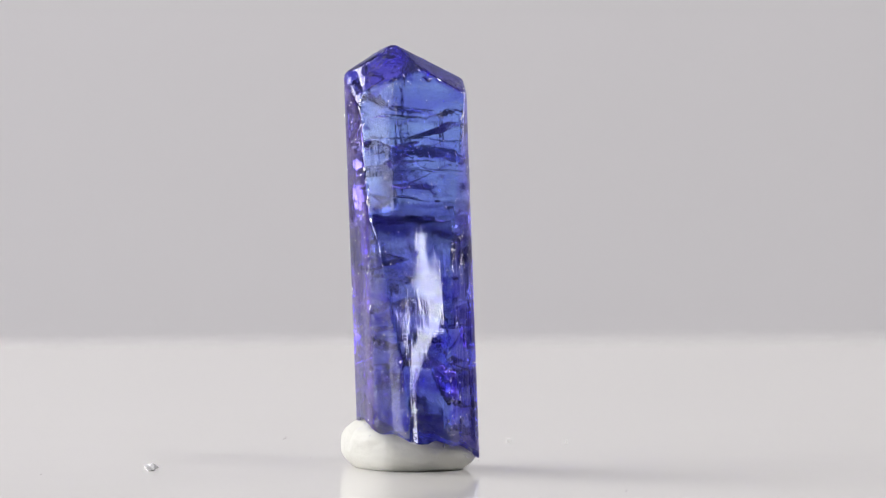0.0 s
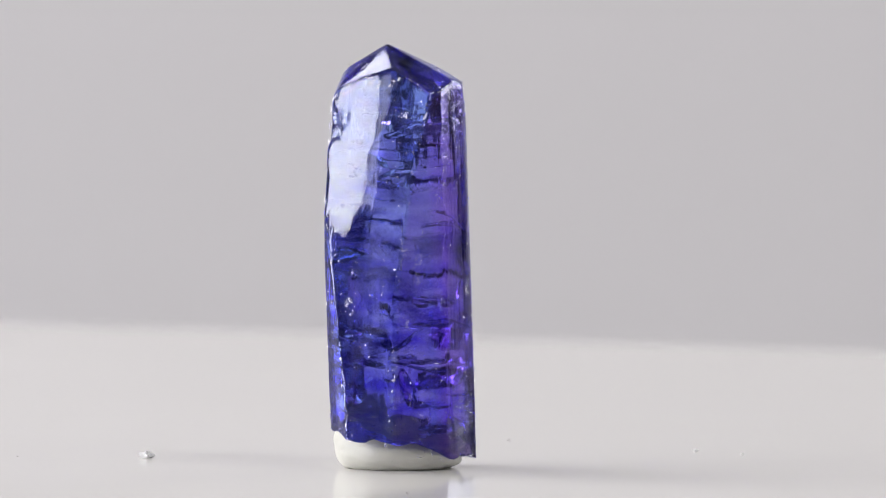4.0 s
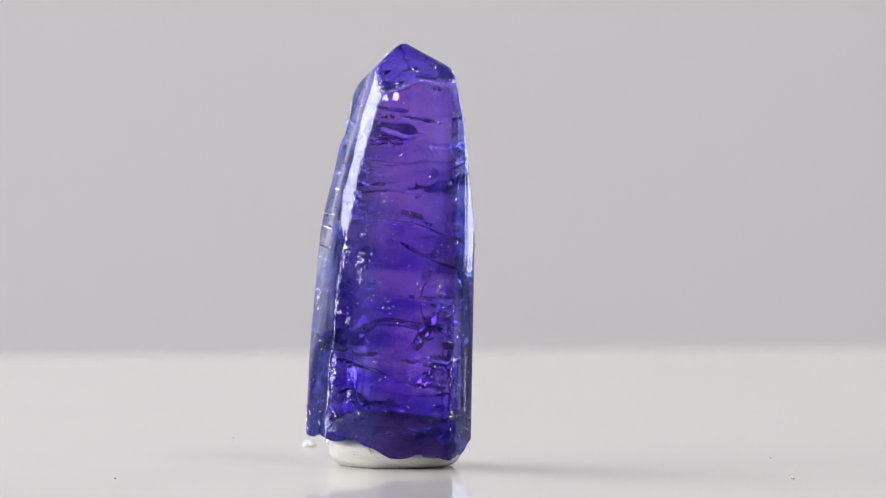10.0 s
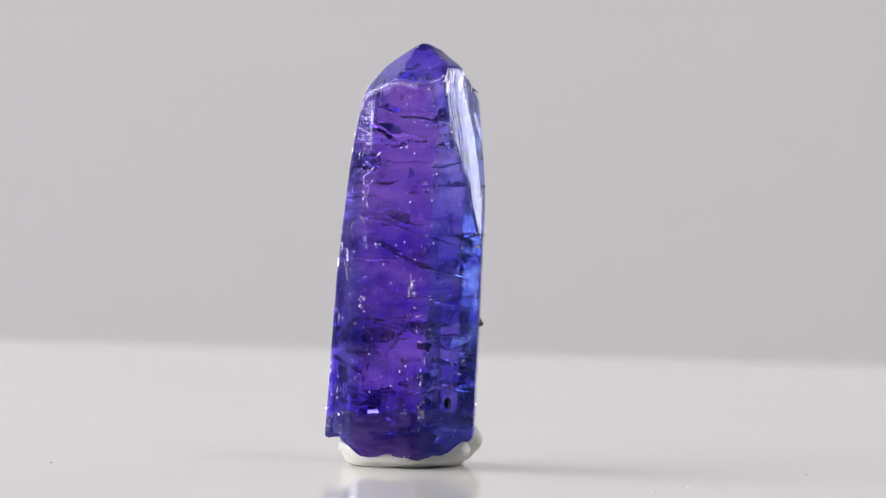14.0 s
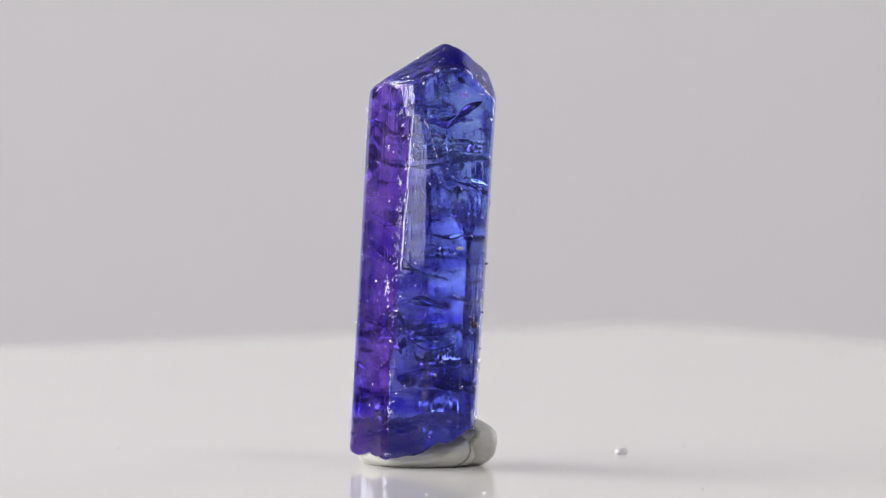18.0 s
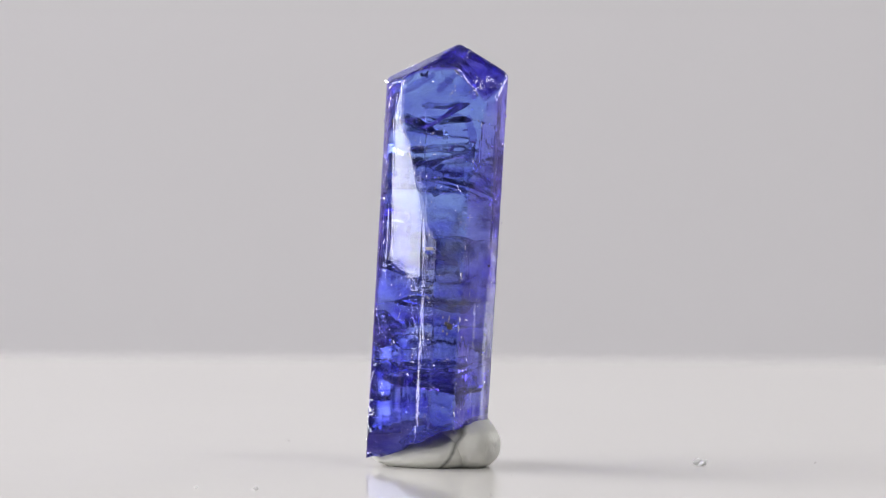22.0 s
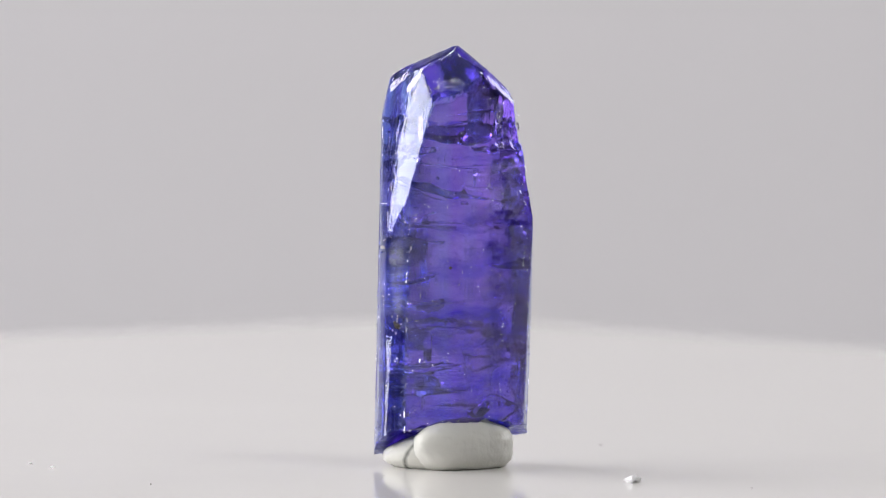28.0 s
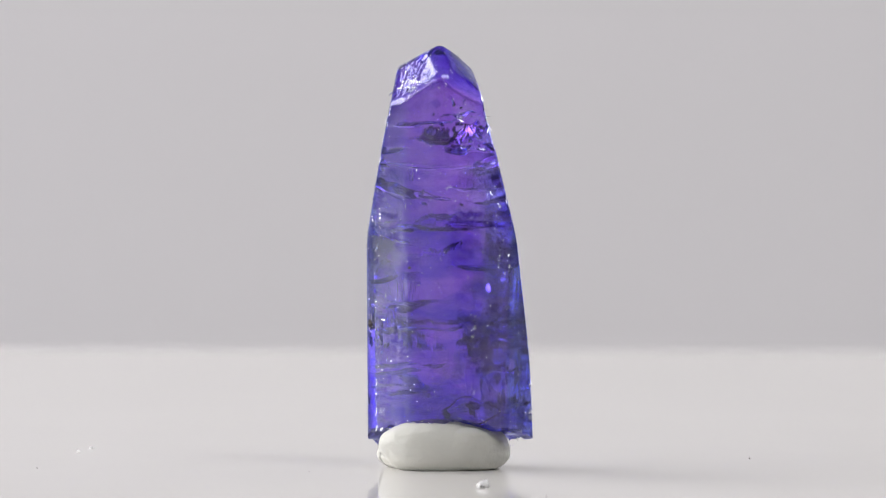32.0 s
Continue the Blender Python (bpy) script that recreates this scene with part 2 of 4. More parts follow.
def crack_material():
    """The thin air gap of a crack inside the stone."""
    m, nt, b = material("crack_gap")
    nt.nodes.remove(b)
    glass = nt.nodes.new("ShaderNodeBsdfGlass")
    glass.inputs["IOR"].default_value = 1 / 1.69
    glass.inputs["Roughness"].default_value = 0.05
    glass.inputs["Color"].default_value = (0.9, 0.9, 1, 1)
    link(nt, glass.outputs[0], nt.nodes["Material Output"].inputs["Surface"])
    return m


def veil_material():
    m, nt, b = material("cloudy_veil")
    nt.nodes.remove(b)
    co = nt.nodes.new("ShaderNodeTexCoord")
    n = node(nt, "ShaderNodeTexNoise", Scale=700.0, Detail=6.0, Roughness=0.7)
    link(nt, co.outputs["Object"], n.inputs["Vector"])
    r = nt.nodes.new("ShaderNodeMapRange")
    r.inputs["From Min"].default_value, r.inputs["From Max"].default_value = 0.42, 0.75
    r.inputs["To Min"].default_value, r.inputs["To Max"].default_value = 0.0, 0.9
    link(nt, n.outputs["Fac"], r.inputs["Value"])
    at = nt.nodes.new("ShaderNodeAttribute")
    at.attribute_name = "fade"
    thin = nt.nodes.new("ShaderNodeMath")
    thin.operation = "MULTIPLY"
    link(nt, r.outputs["Result"], thin.inputs[0])
    link(nt, at.outputs["Fac"], thin.inputs[1])
    clear = nt.nodes.new("ShaderNodeBsdfTransparent")
    d = nt.nodes.new("ShaderNodeBsdfDiffuse")
    d.inputs["Color"].default_value = (0.50, 0.44, 0.90, 1)
    mix = nt.nodes.new("ShaderNodeMixShader")
    link(nt, thin.outputs[0], mix.inputs[0])
    link(nt, clear.outputs[0], mix.inputs[1])
    link(nt, d.outputs[0], mix.inputs[2])
    link(nt, mix.outputs[0], nt.nodes["Material Output"].inputs["Surface"])
    return m


def sparkle_material(name, share, rough):
    """A clear scale that shows only by the lamps it mirrors."""
    m, nt, b = material(name)
    nt.nodes.remove(b)
    g = nt.nodes.new("ShaderNodeBsdfGlossy")
    g.inputs["Color"].default_value = (0.93, 0.93, 1.0, 1)
    g.inputs["Roughness"].default_value = rough
    c = nt.nodes.new("ShaderNodeBsdfTransparent")
    c.inputs["Color"].default_value = (0.97, 0.96, 1.0, 1)
    mix = nt.nodes.new("ShaderNodeMixShader")
    mix.inputs[0].default_value = share
    link(nt, c.outputs[0], mix.inputs[1])
    link(nt, g.outputs[0], mix.inputs[2])
    link(nt, mix.outputs[0], nt.nodes["Material Output"].inputs["Surface"])
    return m


def craze_material():
    """Shattered skin: clear, with a mesh of sharp glints."""
    m, nt, b = material("crazed_skin")
    nt.nodes.remove(b)
    co = nt.nodes.new("ShaderNodeTexCoord")
    n = node(nt, "ShaderNodeTexNoise", Scale=4200.0, Detail=5.0, Roughness=0.7, Distortion=0.6)
    link(nt, co.outputs["Object"], n.inputs["Vector"])
    r = nt.nodes.new("ShaderNodeMapRange")
    r.inputs["From Min"].default_value, r.inputs["From Max"].default_value = 0.52, 0.62
    r.inputs["To Max"].default_value = 0.7
    link(nt, n.outputs["Fac"], r.inputs["Value"])
    at = nt.nodes.new("ShaderNodeAttribute")
    at.attribute_name = "fade"
    thin = nt.nodes.new("ShaderNodeMath")
    thin.operation = "MULTIPLY"
    link(nt, r.outputs["Result"], thin.inputs[0])
    link(nt, at.outputs["Fac"], thin.inputs[1])
    bp = node(nt, "ShaderNodeBump", Strength=0.8, Distance=0.0001)
    link(nt, n.outputs["Fac"], bp.inputs["Height"])
    clear = nt.nodes.new("ShaderNodeBsdfTransparent")
    g = nt.nodes.new("ShaderNodeBsdfGlossy")
    g.inputs["Color"].default_value = (0.88, 0.88, 1.0, 1)
    g.inputs["Roughness"].default_value = 0.1
    link(nt, bp.outputs["Normal"], g.inputs["Normal"])
    mix = nt.nodes.new("ShaderNodeMixShader")
    link(nt, thin.outputs[0], mix.inputs[0])
    link(nt, clear.outputs[0], mix.inputs[1])
    link(nt, g.outputs[0], mix.inputs[2])
    link(nt, mix.outputs[0], nt.nodes["Material Output"].inputs["Surface"])
    return m


def facet_material():
    """Glassy growth step with some mirror gloss."""
    m, nt, b = material("growth_step")
    nt.nodes.remove(b)
    g = nt.nodes.new("ShaderNodeBsdfGlossy")
    g.inputs["Color"].default_value = (0.95, 0.93, 1.0, 1)
    g.inputs["Roughness"].default_value = 0.08
    c = nt.nodes.new("ShaderNodeBsdfTransparent")
    c.inputs["Color"].default_value = (0.85, 0.82, 0.98, 1)
    mix = nt.nodes.new("ShaderNodeMixShader")
    co = nt.nodes.new("ShaderNodeTexCoord")
    n = node(nt, "ShaderNodeTexNoise", Scale=1500.0, Detail=5.0, Roughness=0.7)
    link(nt, co.outputs["Object"], n.inputs["Vector"])
    r = nt.nodes.new("ShaderNodeMapRange")
    r.inputs["From Min"].default_value, r.inputs["From Max"].default_value = 0.35, 0.62
    r.inputs["To Min"].default_value, r.inputs["To Max"].default_value = 0.03, 0.2
    link(nt, n.outputs["Fac"], r.inputs["Value"])
    link(nt, r.outputs["Result"], mix.inputs[0])
    link(nt, c.outputs[0], mix.inputs[1])
    link(nt, g.outputs[0], mix.inputs[2])
    link(nt, mix.outputs[0], nt.nodes["Material Output"].inputs["Surface"])
    return m


VEIL = veil_material()
GLINT = sparkle_material("bright_flake", 0.7, 0.2)
NICK = sparkle_material("edge_sparkle", 0.6, 0.12)
CRAZE = craze_material()
FACET = facet_material()
STONE = crystal_material()
GAP = crack_material()
BOARD = mottled("white_board", (0.80, 0.78, 0.765), (0.84, 0.82, 0.805), 30, 0.07, 0.01, ior=1.13)
PAPER = mottled("grey_backdrop", (0.75, 0.735, 0.765), (0.80, 0.78, 0.80), 4, 0.9, 0.05)
PUTTY = putty_material()
TABLE = mottled("grey_table", (0.32, 0.31, 0.31), (0.38, 0.37, 0.37), 8, 0.5)
ROOM = mottled("closing_box_grey", (0.20, 0.20, 0.20), (0.24, 0.24, 0.24), 2, 0.9)
METAL = mottled("drum_plastic", (0.1, 0.1, 0.1), (0.14, 0.14, 0.14), 40, 0.4)
GRIT = mottled("clear_chip", (0.92, 0.92, 0.93), (0.97, 0.97, 0.98), 2000, 0.25, 0.02)
BRUISE = mottled("pale_bruise", (0.42, 0.38, 0.38), (0.72, 0.69, 0.74), 3000, 0.4, 0.4)
SOOT = mottled("dark_grit", (0.05, 0.045, 0.04), (0.12, 0.1, 0.08), 3000, 0.7, 0.3)


# ---- building helpers ----
def mesh_of(name, bm, mat, smooth=False):
    me = bpy.data.meshes.new(name)
    bm.normal_update()
    bm.to_mesh(me)
    bm.free()
    me.materials.append(mat)
    for p in me.polygons:
        p.use_smooth = smooth
    return me


def part(name, bm, mat, parent, label="", smooth=False):
    ob = new(name, mesh_of(name, bm, mat, smooth))
    ob.parent = parent
    if label:
        tagged(ob, label)
    return ob


def thing(name, bm, mat, label, category, group="", kind="", smooth=False):
    return tagged(new(name, mesh_of(name, bm, mat, smooth)), label, category, group, kind)


def box(bm, x0, x1, y0, y1, z0, z1):
    m = Matrix.Translation(((x0 + x1) / 2, (y0 + y1) / 2, (z0 + z1) / 2)) @ Matrix.Diagonal((x1 - x0, y1 - y0, z1 - z0, 1))
    bmesh.ops.create_cube(bm, size=1, matrix=m)
    return bm


# ---- setting ----
def setting():
    tz = -0.045
    tagged(new("table", mesh_of("table", box(bmesh.new(), -0.9, 0.9, -1.2, 0.9, tz - 0.03, tz), TABLE)), "plain grey table top under the turntable", "table", kind="structure")
    tagged(new("backdrop", mesh_of("backdrop", box(bmesh.new(), -0.88, 0.88, 0.60, 0.61, tz, 0.5), PAPER)), "plain light grey backdrop behind the board", "backdrop", kind="structure")
    # unseen grey box added round the set to shut out ambient and bounce light
    for name, b in (("wall_north", (-1.6, 1.6, 1.2, 1.3, -0.8, 1.8)), ("wall_south", (-1.6, 1.6, -1.7, -1.6, -0.8, 1.8)),
                    ("wall_west", (-1.7, -1.6, -1.7, 1.3, -0.8, 1.8)), ("wall_east", (1.6, 1.7, -1.7, 1.3, -0.8, 1.8)),
                    ("ceiling", (-1.7, 1.7, -1.7, 1.3, 1.8, 1.9)), ("floor", (-1.7, 1.7, -1.7, 1.3, -0.9, -0.8))):
        tagged(new(name, mesh_of(name, box(bmesh.new(), *b), ROOM)), "added unseen plain grey " + name.split("_")[0], name.split("_")[0], kind="structure")
    leg = mesh_of("leg", box(bmesh.new(), -0.03, 0.03, -0.03, 0.03, -0.8, tz - 0.03), TABLE)
    for x in (-0.82, 0.82):
        for y in (-1.1, 0.8):
            ob = new("leg", leg)
            ob.parent = bpy.data.objects["table"]
            ob.location = (x, y, 0)


setting()

# the board's four sides: the direction of each normal (degrees) and its distance from the axis (mm)
SIDES = [(15, 109.0), (105, 117.0), (195, 101.5), (285, 100.5)]


def bounded(bm, planes):
    """Cuts the mesh down to the inside of planes, each a point and a normal, and closes it."""
    for co, no in planes:
        cut = bmesh.ops.bisect_plane(bm, geom=bm.verts[:] + bm.edges[:] + bm.faces[:], plane_co=co, plane_no=no, clear_outer=True, dist=1e-8)
        edges = [e for e in cut["geom_cut"] if isinstance(e, bmesh.types.BMEdge)]
        if edges:
            bmesh.ops.edgeloop_fill(bm, edges=edges)


def make_board():
    bm = box(bmesh.new(), -0.3, 0.3, -0.3, 0.3, -0.006, 0)
    bounded(bm, [(Vector((math.cos(radians(a)), math.sin(radians(a)), 0)) * d * MM, Vector((math.cos(radians(a)), math.sin(radians(a)), 0))) for a, d in SIDES])
    upright = [e for e in bm.edges if abs(e.verts[0].co.z - e.verts[1].co.z) > 0.004]
    bmesh.ops.bevel(bm, geom=upright, offset=0.004, segments=5, affect="EDGES", profile=0.5)
    rim = [e for e in bm.edges if e.is_manifold and abs(e.verts[0].co.z - e.verts[1].co.z) < 1e-6 and e.calc_face_angle(0) > 0.5]
    bmesh.ops.bevel(bm, geom=rim, offset=0.0006, segments=3, affect="EDGES", profile=0.5)
    root = tagged(new("turntable"), "glossy white square board on a turning drum", "turntable")
    part("board", bm, BOARD, root)
    bm = bmesh.new()
    bmesh.ops.create_cone(bm, cap_ends=True, segments=64, radius1=0.07, radius2=0.07, depth=0.039, matrix=Matrix.Translation((0, 0, -0.0255)))
    bmesh.ops.bevel(bm, geom=[e for e in bm.edges if e.calc_face_angle(0) > 1], offset=0.002, segments=2, affect="EDGES")
    part("drum", bm, METAL, root, "dark plastic turning drum")
    return root


# ---- the crystal ----
# flat faces of the stone: direction (degrees), distance from the axis at 10 mm height (mm), lean (mm per mm of height)
PRISM = [(7.9, 2.626, -0.043), (26.2, 2.776, -0.052), (60.5, 4.711, -0.231), (65.4, 2.485, -0.010), (88.0, 2.940, 0.008), (98.6, 3.625, -0.151),
         (117.5, 3.297, 0.032), (152.6, 3.452, 0.051), (172.4, 3.802, 0.046), (194.7, 4.203, 0.049), (205.6, 5.109, -0.009),
         (237.6, 6.086, 0.036), (274.1, 6.095, -0.045), (281.1, 5.927, -0.260), (287.4, 5.183, -0.150), (298.0, 4.982, -0.067),
         (330.4, 3.780, -0.040), (346.2, 3.348, -0.049)]
CROWN = [(19.9, 26.029, -2.001), (27.9, 25.615, -1.985), (98.9, 22.853, -1.688), (193.3, 24.972, -1.642), (211.0, 24.669, -1.613),
         (248.9, 17.685, -1.141), (329.1, 19.943, -1.484), (97.8, 3.890, -0.188), (267.9, 14.517, -0.935), (220.0, 11.332, -0.561),
         (140.3, 11.933, -0.758)]
FOOT = (1.55, -0.28, -0.02)
FLANKS = [(math.cos(radians(a)), math.sin(radians(a)), -s, h) for a, h, s in PRISM + CROWN]


def foot_height(x, y):
    """Height in mm of the broken foot of the stone over the point (x, y) in mm."""
    return FOOT[0] + FOOT[1] * x + FOOT[2] * y


def depth_inside(p):
    """How deep the point p (mm) lies under the nearest face of the stone."""
    d = min((h - p.x * a - p.y * b - (p.z - 10) * c) / math.sqrt(1 + c * c) for a, b, c, h in FLANKS)
    return min(d, p.z - foot_height(p.x, p.y) - 0.2)


def skin_gap(p):
    """The nearest face of the stone: how far under it p lies (mm), and its normal."""
    g, a, b, c = min(((h - p.x * a - p.y * b - (p.z - 10) * c) / math.sqrt(1 + c * c), a, b, c) for a, b, c, h in FLANKS)
    return g, Vector((a, b, c)).normalized()


def smooth_step(a, b, x):
    t = min(max((x - a) / (b - a), 0.0), 1.0)
    return t * t * (3 - 2 * t)


def foot_rise(p):
    """How far the broken foot lies above or below its mean plane at p; mm."""
    flat = Vector((p.x, p.y, foot_height(p.x, p.y)))
    up = 0.50 * noise.noise(flat * 0.55 + Vector((3, 1, 7))) + 0.22 - 0.42 * abs(noise.noise(flat * 0.8 + Vector((1, 5, 2)))) + 0.05 * noise.noise(flat * 3.5)
    az = math.degrees(math.atan2(p.y, p.x)) % 360
    rim = min(1.0, math.hypot(p.x, p.y) / 2.4)
    return up - 0.60 * rim * math.exp(-((az - 42) / 32) ** 2) + 0.6 * rim * math.exp(-((az - 298) / 18) ** 2)


AXIS, TIP, SHOULDER = (-0.6, -1.1), (-1.3, -1.3), 17.5     # the line inside the stone, the line under its tip, and where they part; mm
ROUND = 0.045           # how far the edges are rounded, mm
COLUMNS, ROWS, CAP_ROWS, FOOT_ROWS = 400, 150, 60, 16


def on_stone(start, way):
    """Where rays from inside meet the stone's skin, with rounded edges; mm."""
    n = np.array([(a, b, c) for a, b, c, h in FLANKS])
    size = np.linalg.norm(n, axis=1)
    off = np.array([(h + 10 * c) for a, b, c, h in FLANKS]) / size
    n = n / size[:, None]
    along = way @ n.T
    gap = off[None, :] - start @ n.T
    far = np.where(along > 1e-5, gap / np.maximum(along, 1e-5), 1e9).min(axis=1)
    for _ in range(5):
        d = (far[:, None] * along - gap) / ROUND
        top = d.max(axis=1)
        w = np.exp(d - top[:, None])
        total = w.sum(axis=1)
        far = far - ROUND * (top + np.log(total)) / ((w * along).sum(axis=1) / total)
    d = far[:, None] * along - gap
    first = d.argmax(axis=1)
    d2 = d.copy()
    d2[np.arange(len(d)), first] = -1e9
    second = d2.argmax(axis=1)
    edge = d.max(axis=1) - d2.max(axis=1)
    bend = (n[first] * n[second]).sum(axis=1)
    return start + far[:, None] * way, edge, bend


def settle(p, lift=0.0):
    """The point p (mm) moved along its ray onto the stone's rounded skin, or lift above it."""
    start = Vector((AXIS[0], AXIS[1], p.z)) if p.z < SHOULDER else Vector((TIP[0], TIP[1], SHOULDER))
    way = (p - start).normalized()
    return Vector(on_stone(np.array([start]), np.array([way]))[0][0]) + way * lift


def wear(p, edge, bend, rng):
    """How far chipping, wear and breakage take a point of the skin inward; mm."""
    move = 0.0
    if edge < 0.22 and bend < 0.86:
        much = noise.noise(p * 0.9 + Vector((9, 4, 1))) + 0.6 * noise.noise(p * 2.6) + (0.18 if p.z > 20 or p.z < 3.5 else 0.0)
        near = 1 - edge / 0.22
        move += near * max(0.0, much) * (0.05 + 0.07 * rng.random() ** 2)
        move += near * 0.05 * max(0.0, noise.noise(p * 5.0) - 0.1)
    # two broken steps on one long edge
    az = math.degrees(math.atan2(p.y, p.x)) % 360
    near = smooth_step(203, 214, az) * (1 - smooth_step(230, 240, az))
    if near > 0:
        rough = 0.08 * noise.noise(p * 3.1)
        move += near * (0.15 + rough) * smooth_step(18.1, 18.6, p.z + 0.3 * noise.noise(p * 1.1)) * (1 - smooth_step(19.8, 21.2, p.z))
        move += near * (0.10 + rough * 0.5) * smooth_step(13.8, 14.0, p.z + 0.2 * noise.noise(p * 0.9)) * (1 - smooth_step(14.4, 16.2, p.z))
        move -= near * 0.05 * smooth_step(16.6, 17.6, p.z) * (1 - smooth_step(18.0, 18.3, p.z))
    return move


def stone_mesh():
    """The stone's skin as one closed net: rings up the prism, rings over the tip, and the broken foot."""
    rng = random.Random(2)
    turn = np.arange(COLUMNS) * 2 * math.pi / COLUMNS
    flat = np.stack([np.cos(turn), np.sin(turn), 0 * turn], axis=1)
    axis = np.array((AXIS[0], AXIS[1], 0.0))
    start = np.tile(axis, (COLUMNS, 1))
    start[:, 2] = 2.0
    for _ in range(4):
        rim, _, _ = on_stone(start, flat)
        start[:, 2] = [foot_height(x, y) + foot_rise(Vector((x, y, 0))) for x, y, z in rim]
    low = start[:, 2].copy()
    verts = []
    for k in range(ROWS + CAP_ROWS):
        if k <= ROWS:
            start = np.tile(axis, (COLUMNS, 1))
            start[:, 2] = low + (SHOULDER - low) * k / ROWS
            way = flat
        else:
            rise = math.pi / 2 * (k - ROWS) / CAP_ROWS
            start = np.tile(axis + (np.array((TIP[0], TIP[1], 0.0)) - axis) * math.sin(rise), (COLUMNS, 1))
            start[:, 2] = SHOULDER
            way = flat * math.cos(rise) + np.array((0, 0, math.sin(rise)))
        p, edge, bend = on_stone(start, way)
        for q, e, f, w in zip(p, edge, bend, way):
            q, w = Vector(q), Vector(w)
            verts.append(q - w * wear(q, e, f, rng) * (0.3 if k == 0 else 1.0))
    top = len(verts)
    verts.append(Vector(on_stone(np.array([(TIP[0], TIP[1], SHOULDER)]), np.array([(0.0, 0.0, 1.0)]))[0][0]))
    foot = len(verts)
    for k in range(1, FOOT_ROWS):
        for q in verts[:COLUMNS]:
            x, y = AXIS[0] + (q.x - AXIS[0]) * (1 - k / FOOT_ROWS), AXIS[1] + (q.y - AXIS[1]) * (1 - k / FOOT_ROWS)
            verts.append(Vector((x, y, foot_height(x, y) + foot_rise(Vector((x, y, 0))))))
    heart = len(verts)
    verts.append(Vector((AXIS[0], AXIS[1], foot_height(*AXIS) + foot_rise(Vector((AXIS[0], AXIS[1], 0))))))
    faces = []
    for j in range(COLUMNS):
        i = (j + 1) % COLUMNS
        for k in range(ROWS + CAP_ROWS - 1):
            faces.append((k * COLUMNS + j, k * COLUMNS + i, (k + 1) * COLUMNS + i, (k + 1) * COLUMNS + j))
        faces.append((top - COLUMNS + j, top - COLUMNS + i, top))
        rings = [j, *[foot + k * COLUMNS + j for k in range(FOOT_ROWS - 1)]]
        nexts = [i, *[foot + k * COLUMNS + i for k in range(FOOT_ROWS - 1)]]
        for k in range(FOOT_ROWS - 1):
            faces.append((rings[k + 1], nexts[k + 1], nexts[k], rings[k]))
        faces.append((heart, nexts[-1], rings[-1]))
    me = bpy.data.meshes.new("body")
    me.from_pydata([v * MM for v in verts], [], faces)
    me.materials.append(STONE)
    for q in me.polygons:
        q.use_smooth = True
    me.set_sharp_from_angle(angle=radians(50))
    return me


EDGES = []


def make_crystal():
    bm = box(bmesh.new(), -0.02, 0.02, -0.02, 0.02, -0.005, 0.03)
    bounded(bm, [(Vector((a * h, b * h, 10)) * MM, Vector((a, b, c))) for a, b, c, h in FLANKS])
    bm.normal_update()
    bounded(bm, [(Vector((0, 0, FOOT[0])) * MM, Vector((FOOT[1], FOOT[2], -1)))])
    global EDGES
    bm.normal_update()
    EDGES = [(e.verts[0].co / MM, e.verts[1].co / MM, (e.link_faces[0].normal + e.link_faces[1].normal).normalized(), e.calc_face_angle(0)) for e in bm.edges if len(e.link_faces) == 2]
    bm.free()
    ob = tagged(new("crystal"), "violet-blue gem crystal prism, glassy, cracked, broken foot", "crystal")
    body = new("body", stone_mesh())
    body.parent = ob
    return ob


